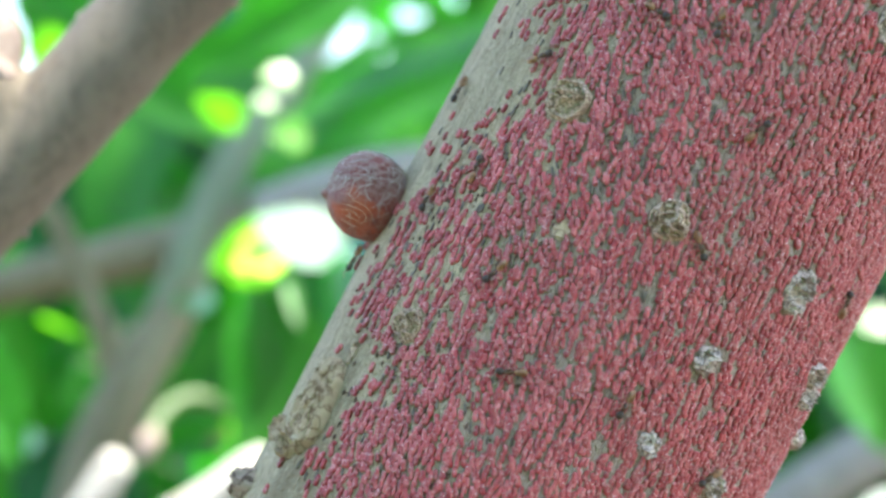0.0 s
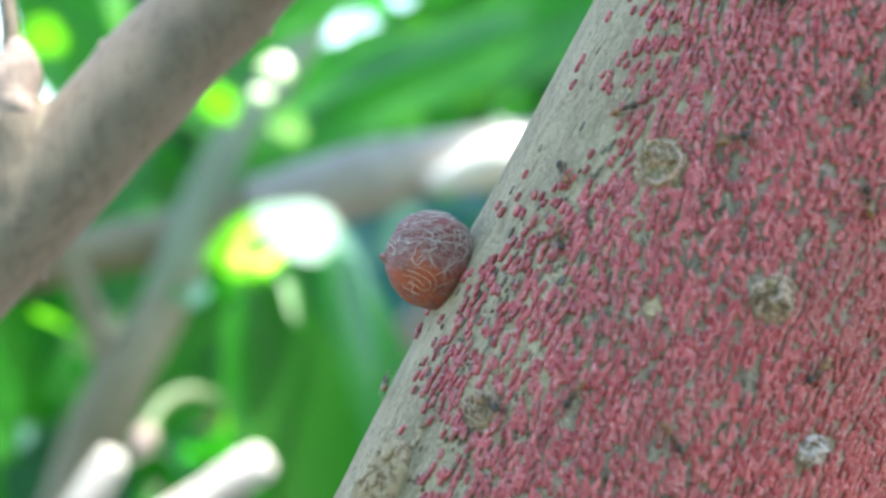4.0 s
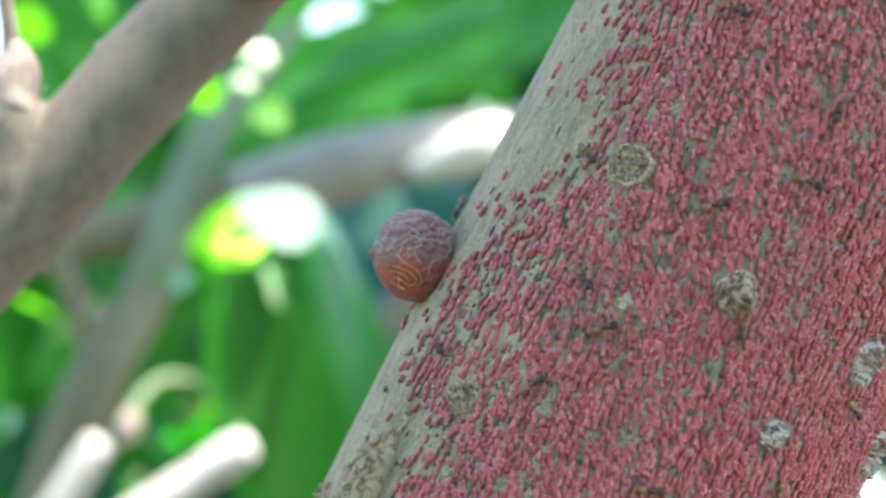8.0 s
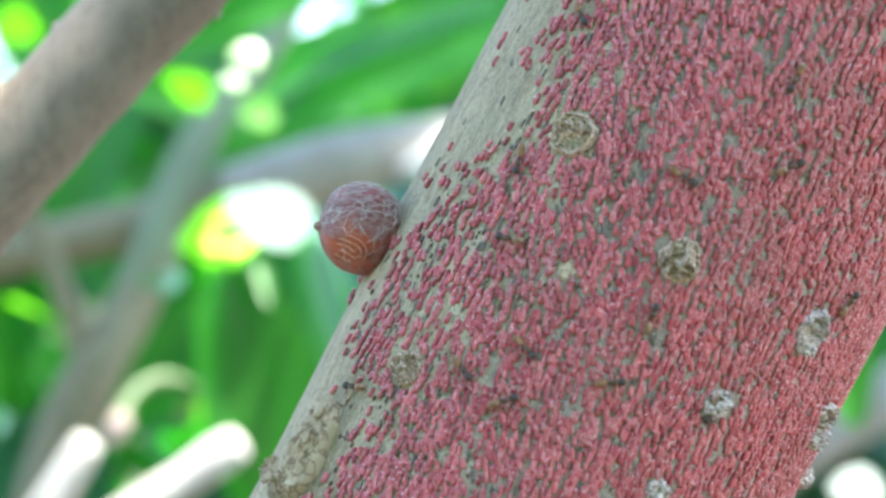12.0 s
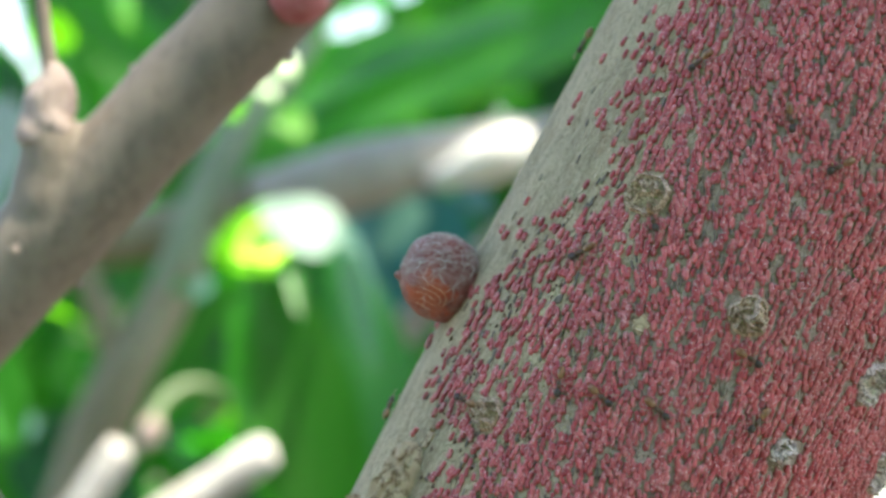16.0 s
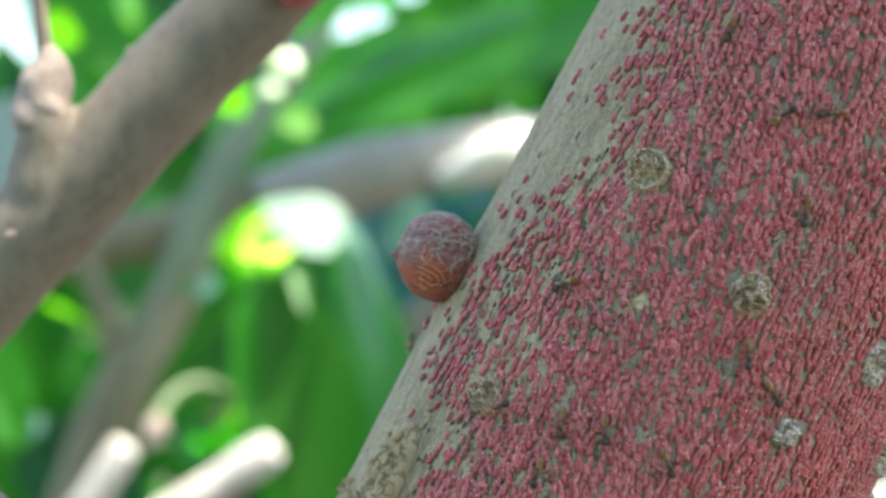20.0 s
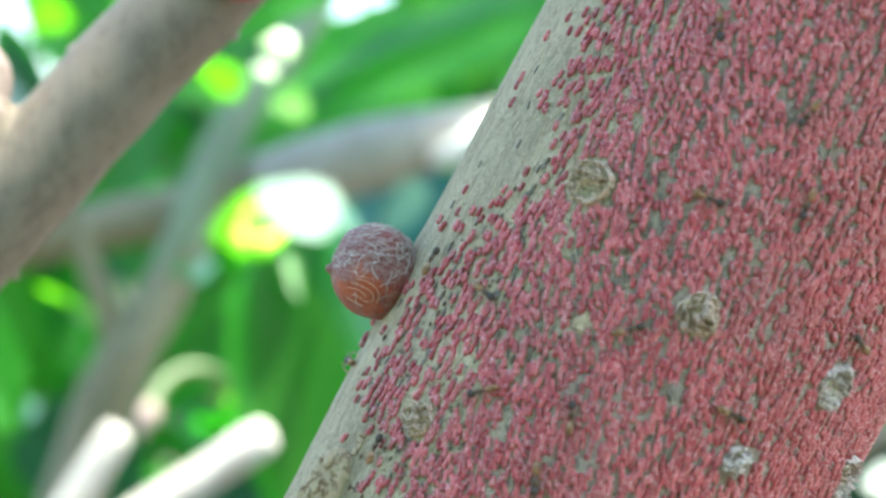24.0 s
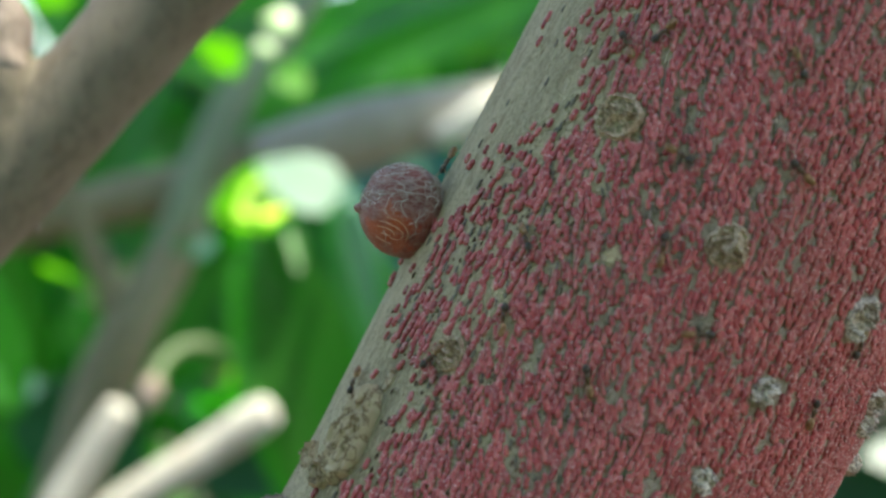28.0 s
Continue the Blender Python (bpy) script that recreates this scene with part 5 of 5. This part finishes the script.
# seconds, mm along the stem, degrees round it, heading from the stem's own way
ANT_PATHS = [
    [(0.0, -0.56, 45.8, 5), (1.0, -0.05, 44.4, -13), (2.0, -0.08, 44.2, -9), (3.0, -0.21, 44.2, -20), (3.5, -0.34, 45.2, -76), (4.0, -0.43, 45.0, -131), (7.0, -1.14, 32.0, -120), (8.0, -1.09, 29.9, -114), (9.0, -1.15, 30.9, -130), (10.0, -1.26, 32.1, -176), (11.0, -1.07, 31.4, -136), (11.3, -1.09, 32.1, -176), (11.7, -1.10, 32.9, -217), (12.0, -1.13, 33.7, -257), (12.5, -1.62, 33.4, -210), (13.0, -2.08, 32.7, -164), (16.0, 0.32, 39.9, -218), (16.5, -1.09, 37.4, -180), (17.0, -2.56, 34.9, -143), (17.5, -2.02, 34.0, -188), (18.0, -1.54, 33.0, -233), (19.0, -2.02, 36.4, -223), (20.0, -1.97, 36.4, -220), (21.0, -1.97, 39.8, -263), (22.0, -2.01, 43.0, -307), (23.0, -2.06, 46.2, -351), (23.5, -2.01, 44.2, -404), (24.0, -1.96, 42.5, -457), (25.0, -1.87, 38.6, -433), (26.0, -1.96, 39.8, -432), (27.0, -2.01, 38.6, -489), (28.0, -2.10, 38.5, -487)],
    [(0.0, -3.90, 27.9, 156), (0.5, -4.17, 25.0, 211), (1.0, -4.44, 22.2, 267), (2.0, -4.34, 20.6, 258), (3.0, -4.33, 17.5, 282), (3.5, -4.87, 21.2, 227), (4.0, -5.29, 24.8, 173), (5.0, -4.67, 25.4, 222), (6.0, -4.02, 26.0, 272), (7.0, -3.41, 26.7, 322), (8.0, -2.53, 20.7, 315), (9.0, -2.50, 21.0, 311), (10.0, -2.78, 21.4, 277), (11.0, -4.41, 22.0, 267), (12.0, -4.55, 19.4, 254), (13.0, -4.48, 19.1, 262), (16.0, -4.53, 19.6, 258), (17.0, -4.55, 19.1, 255), (18.0, -4.37, 20.2, 243), (19.0, -6.19, 14.5, 196), (20.0, -6.32, 13.0, 209), (23.0, -5.00, 29.3, 158), (24.0, -5.28, 30.9, 131), (24.3, -5.45, 32.5, 188), (24.7, -5.60, 34.1, 245), (25.0, -5.76, 35.6, 302), (26.0, -5.71, 34.7, 315), (27.0, -5.33, 35.5, 322), (28.0, -5.35, 33.5, 381)],
    [(0.0, 5.90, -7.8, -26), (1.0, 6.33, -9.3, -7), (2.0, 6.44, -8.9, -10), (3.0, 6.15, -9.6, -21), (4.0, 5.79, -7.9, 37), (5.0, 5.94, -5.5, -4), (6.0, 6.08, -3.8, -45), (7.0, 6.20, -2.0, -87), (8.0, 6.19, -2.3, -84), (9.0, 6.29, -2.1, -74), (10.0, 6.30, -4.7, -53), (11.0, 6.43, -6.8, -54), (12.0, 6.27, -11.4, -40), (12.5, 7.04, -12.3, 13), (13.0, 7.80, -13.3, 65), (14.5, 8.01, -7.8, 105), (16.0, 8.23, -2.3, 145), (16.3, 7.70, -5.0, 89), (16.7, 7.15, -7.6, 33), (17.0, 6.57, -10.1, -24), (17.5, 6.18, -3.2, -61), (18.0, 5.76, 4.0, -98), (18.3, 6.28, 0.4, -50), (18.7, 6.80, -3.2, -2), (19.0, 7.32, -6.8, 46), (19.5, 8.09, -2.0, 86), (20.0, 8.94, 2.8, 125), (23.0, 6.64, -9.0, 175), (24.0, 6.71, -9.1, 186), (25.0, 6.76, -9.2, 185), (26.0, 6.63, -10.9, 201), (26.7, 6.05, -9.7, 158), (27.3, 5.48, -8.3, 116), (28.0, 4.91, -6.7, 73)],
    [(0.0, 0.84, -8.6, -135), (1.0, 0.92, -8.9, -99), (2.0, 0.98, -14.6, -135), (3.0, 0.73, -15.2, -132), (3.5, 0.20, -15.3, -165), (4.0, -0.35, -15.4, -198), (8.0, 0.17, -4.0, -151), (9.0, 0.06, -4.3, -122), (10.3, -0.57, -2.7, -66), (11.7, -1.18, -1.1, -10), (13.0, -1.80, 0.1, 46), (14.0, -1.32, -1.5, -1), (15.0, -0.84, -2.9, -48), (16.0, -0.32, -4.5, -95), (16.5, -0.21, 1.5, -127), (17.0, -0.13, 7.5, -159), (18.0, -0.34, 6.2, -125), (19.0, -0.85, -6.4, -148), (20.0, -0.97, -6.0, -154), (21.5, -0.84, 2.9, -102), (23.0, -0.75, 11.7, -50), (24.0, -0.61, 10.5, -48), (25.0, -0.52, 8.4, -68), (26.0, -0.44, 8.6, -66), (27.0, -0.66, 9.0, -50), (28.0, -2.30, -3.4, -65)],
    [(0.0, 1.85, -54.4, 18), (0.5, 2.63, -56.6, -42), (1.0, 3.46, -59.1, -101), (8.0, -0.62, -39.8, -104), (9.0, -0.73, -39.2, -94), (10.0, 1.57, -45.0, -153), (10.3, 2.04, -44.3, -99), (10.7, 2.52, -43.8, -44), (11.0, 3.03, -43.2, 10), (12.0, 2.92, -42.2, -16), (18.0, 3.06, -39.6, 30), (24.0, 3.14, -37.0, 75), (25.0, 3.11, -37.2, 67), (26.0, 3.17, -37.6, 74), (27.0, 1.76, -38.7, 131), (28.0, 0.42, -39.5, 188)],
    [(0.0, -7.13, 13.9, 115), (1.0, -6.97, 14.4, 110), (2.0, -7.09, 13.1, 132), (2.3, -7.47, 13.3, 89), (2.7, -7.85, 13.4, 46), (3.0, -8.24, 13.6, 2), (3.5, -7.83, 27.4, -40), (4.0, -7.26, 41.1, -83), (5.5, -6.87, 35.7, -122), (7.0, -6.44, 30.6, -161), (7.3, -6.24, 29.9, -118), (7.7, -6.03, 29.2, -75), (8.0, -5.82, 28.3, -32), (9.0, -5.75, 28.2, -39), (10.0, -8.15, 23.7, -43), (10.5, -7.50, 23.7, -84), (11.0, -6.88, 23.7, -126), (11.5, -6.84, 20.9, -85), (12.0, -6.81, 18.2, -45), (12.5, -7.04, 21.0, -78), (13.0, -7.20, 23.5, -112), (16.0, -4.83, 29.1, -160), (17.0, -4.89, 30.7, -190), (18.0, -5.16, 28.3, -139), (19.0, -6.74, 21.7, -138), (20.0, -6.95, 21.8, -160), (23.0, -7.12, 20.1, -134), (24.0, -7.11, 12.5, -156), (24.3, -6.90, 11.8, -115), (24.7, -6.69, 11.0, -75), (25.0, -6.49, 10.2, -35), (26.0, -6.51, 10.2, -32), (27.0, -6.61, 10.0, -52), (27.5, -6.24, 10.6, -7), (28.0, -5.83, 11.3, 37)],
    [(0.0, -6.11, -10.8, 176), (1.0, -5.96, -10.9, 184), (2.0, -6.06, -11.2, 188), (3.0, -7.52, -10.9, 177), (3.5, -6.31, -3.6, 208), (4.0, -4.98, 4.2, 238), (9.0, -7.36, -5.3, 289), (9.3, -6.64, -3.6, 235), (9.7, -5.94, -1.9, 180), (10.0, -5.25, -0.1, 126), (11.0, -4.88, 8.4, 91), (11.3, -4.65, 5.8, 41), (11.7, -4.44, 3.3, -9), (12.0, -4.23, 0.7, -59), (13.0, -7.30, -5.8, -54), (17.0, -3.20, 9.6, -114), (18.0, -4.41, 2.5, -104), (19.0, -5.11, 2.5, -152), (20.0, -6.29, -1.8, -131), (21.0, -6.06, 1.9, -83), (22.0, -5.85, 5.3, -35), (23.0, -5.65, 8.9, 14), (24.0, -4.54, 12.0, 21), (25.0, -4.10, 13.8, 14), (26.0, -4.05, 13.6, 5), (27.0, -3.12, 17.2, 10), (28.0, -0.14, 10.7, 17)],
    [(0.0, -7.15, -38.9, 139), (1.0, -7.23, -38.8, 130), (2.0, -7.18, -39.6, 137), (10.0, -4.11, -26.8, 195), (16.0, -2.32, -13.4, 166), (18.3, -2.07, -14.3, 210), (20.7, -1.81, -15.1, 255), (23.0, -1.59, -15.8, 299), (24.0, -1.54, -16.1, 271), (25.0, -1.67, -16.9, 255), (26.0, -1.73, -27.9, 265), (27.0, -3.09, -34.5, 250), (27.3, -3.05, -35.3, 292), (27.7, -3.01, -36.0, 335), (28.0, -2.96, -36.8, 377)],
    [(0.0, 8.42, 23.5, -99), (1.0, 8.52, 25.9, -84), (2.0, 5.90, 27.3, -72), (3.0, 5.79, 22.0, -93), (4.0, 5.56, 21.2, -48), (7.0, 3.52, 12.8, -51), (8.0, 3.71, 12.3, -48), (8.5, 2.88, 17.4, -16), (9.0, 2.11, 22.9, 16), (9.5, 2.77, 21.0, -18), (10.0, 3.44, 19.2, -52), (11.0, 3.39, 19.8, -45), (12.0, 4.05, 7.2, -97), (13.0, 3.79, 2.5, -102), (16.0, 2.88, 28.5, -133), (17.0, 1.26, 26.8, -166), (18.0, 1.38, 22.8, -159), (19.0, 5.16, -2.7, -154), (20.0, 5.04, -2.4, -164), (23.0, 5.25, 9.9, -127), (24.0, 5.12, 9.0, -84), (24.5, 5.12, 9.9, -130), (25.0, 5.10, 10.8, -175), (25.5, 4.62, 12.0, -219), (26.0, 4.09, 13.1, -264), (26.7, 3.87, 14.3, -208), (27.3, 3.62, 15.8, -152), (28.0, 3.39, 17.1, -95)],
    [(0.0, 10.80, 27.5, -88), (8.0, 10.96, 28.6, -88), (10.0, 8.96, 53.3, -116), (11.0, 8.30, 46.3, -122), (12.0, 8.16, 45.3, -123), (12.5, 8.43, 44.3, -170), (13.0, 8.70, 42.6, -217), (19.0, 10.05, 32.7, -181), (25.0, 11.23, 22.5, -145), (26.0, 10.34, 19.5, -145), (27.0, 7.70, 30.7, -189), (28.0, 7.38, 32.3, -200)],
    [(0.0, 9.05, 10.0, -166), (13.0, 9.43, -4.0, -181), (16.0, 9.02, 12.2, -145), (17.0, 5.84, 6.1, -149), (17.3, 5.43, 6.4, -100), (17.7, 5.01, 6.7, -50), (18.0, 4.57, 7.0, -1), (18.5, 6.32, 10.3, 48), (19.0, 8.08, 13.5, 98), (19.3, 8.01, 12.9, 55), (19.7, 7.96, 12.4, 12), (20.0, 7.93, 11.8, -31), (21.5, 5.88, 2.2, -84), (23.0, 3.79, -7.4, -136), (24.0, 9.68, -0.6, -191), (24.5, 9.62, 4.0, -240), (25.0, 9.54, 8.4, -290), (25.3, 9.42, 8.3, -247), (25.7, 9.28, 8.2, -204), (26.0, 9.13, 8.2, -160), (27.0, 8.52, 3.9, -141), (28.0, 8.48, 4.4, -132)],
    [(0.0, 4.81, 44.7, -55), (4.0, 4.93, 46.0, -55), (8.0, 3.38, 43.6, -108), (12.0, 1.86, 41.3, -161), (16.0, 0.35, 39.5, -213), (18.0, -4.00, 37.2, -163), (18.5, -0.94, 48.2, -203), (19.0, 2.12, 59.1, -244), (19.5, -4.0, 48.0, -200), (20.0, -9.13, 21.3, -170), (20.5, -9.5, 36.0, -190), (23.0, -4.61, 48.2, -224), (23.3, -3.75, 53.0, -271), (23.7, -2.89, 58.0, -319), (24.0, -2.02, 62.9, -366), (25.0, 1.41, 61.2, -325), (26.0, 1.46, 60.1, -329), (26.5, 2.55, 48.4, -283), (27.0, 3.65, 37.0, -238), (27.5, 4.95, 37.8, -272), (28.0, 6.28, 38.5, -306)],
    [(0.0, 2.43, 68.4, -175), (2.0, 2.46, 68.2, -175), (2.5, 2.28, 56.8, -219), (3.0, 2.11, 44.9, -264), (5.0, 1.29, 68.5, -311), (7.0, 0.41, 88.0, -358), (7.3, 0.04, 87.3, -406), (7.7, -0.35, 86.6, -454), (8.0, -0.74, 85.9, -501), (8.3, 0.54, 86.3, -455), (8.7, 1.84, 86.7, -408), (9.0, 3.18, 87.0, -361), (10.0, 0.86, 85.9, -359), (11.0, 1.30, 98.0, -360), (12.0, 2.00, 112.0, -360), (13.0, 2.62, 87.3, -361), (14.0, 4.76, 87.5, -421), (15.0, 6.99, 87.7, -480), (16.0, 9.18, 87.9, -540), (16.3, 5.55, 82.3, -498), (16.7, 1.82, 75.7, -456), (17.0, -1.95, 68.5, -415), (17.3, -1.48, 75.8, -456), (17.7, -1.05, 82.7, -498), (18.0, -0.63, 88.9, -539), (19.0, 1.0, 112.0, -540), (21.5, 6.0, 116.0, -540), (23.0, 7.66, 87.8, -541), (24.0, 3.40, 112.0, -540), (25.0, -0.89, 87.2, -539), (27.0, 0.18, 87.6, -541), (28.0, -0.70, 86.6, -541)],
    [(0.0, -6.25, 84.6, 180), (1.0, -6.23, 84.6, 180), (2.5, -7.51, 83.2, 126), (4.0, -8.98, 85.0, 73), (12.0, -9.31, 53.4, 106), (13.0, -11.37, 78.0, 83), (16.0, -9.94, 85.6, 46), (17.0, -8.20, 83.6, 78), (18.0, -6.45, 82.5, 110), (19.0, -7.54, 82.5, 105), (20.0, -7.48, 85.0, 67), (23.0, -7.44, 84.2, 119), (25.0, -7.45, 73.2, 71), (25.5, -7.58, 66.7, 110), (26.0, -7.68, 59.5, 148), (27.0, -8.00, 87.6, 180), (28.0, -10.62, 67.9, 205)],
    [(0.0, -2.45, 56.2, -179), (1.0, -2.20, 57.5, -180), (2.0, -10.55, 51.9, -127), (2.5, -9.71, 48.9, -88), (3.0, -8.86, 46.2, -49), (4.0, -7.26, 40.8, -87), (8.0, -6.36, 57.1, -100), (9.0, -6.39, 38.9, -45), (10.0, -5.74, 38.3, -44), (11.0, -5.65, 38.7, -55), (12.0, -6.44, 29.5, -110), (13.0, -9.94, 40.3, -97), (14.0, -9.17, 43.1, -154), (15.0, -8.38, 46.1, -210), (16.0, -7.55, 49.1, -266), (16.3, -7.52, 51.3, -211), (16.7, -7.52, 53.5, -156), (17.0, -7.53, 55.6, -101), (17.3, -7.70, 54.6, -58), (17.7, -7.89, 53.4, -14), (18.0, -8.08, 52.2, 29), (19.0, -7.47, 40.8, -6), (21.0, -8.61, 33.5, -65), (23.0, -9.76, 25.8, -123), (23.3, -9.68, 33.4, -81), (23.7, -9.60, 41.0, -39), (24.0, -9.50, 48.6, 3), (24.3, -8.86, 52.2, 53), (24.7, -8.20, 55.8, 103), (25.0, -7.54, 59.2, 153), (25.3, -8.35, 54.8, 207), (25.7, -9.16, 50.2, 260), (26.0, -9.95, 45.5, 314), (27.0, -10.01, 46.2, 314), (27.3, -9.35, 45.9, 262), (27.7, -8.67, 45.6, 210), (28.0, -7.97, 45.3, 158)],
]


def motions():
    first = build_ant()
    ants = [first] + [copy_thing(first, Matrix()) for _ in ANT_PATHS[1:]]
    for ant, rows in zip(ants, ANT_PATHS):
        walk(ant, [(t, stem_frame(s / 1000, phi, 0.00004, way)) for t, s, phi, way in rows])


motions()
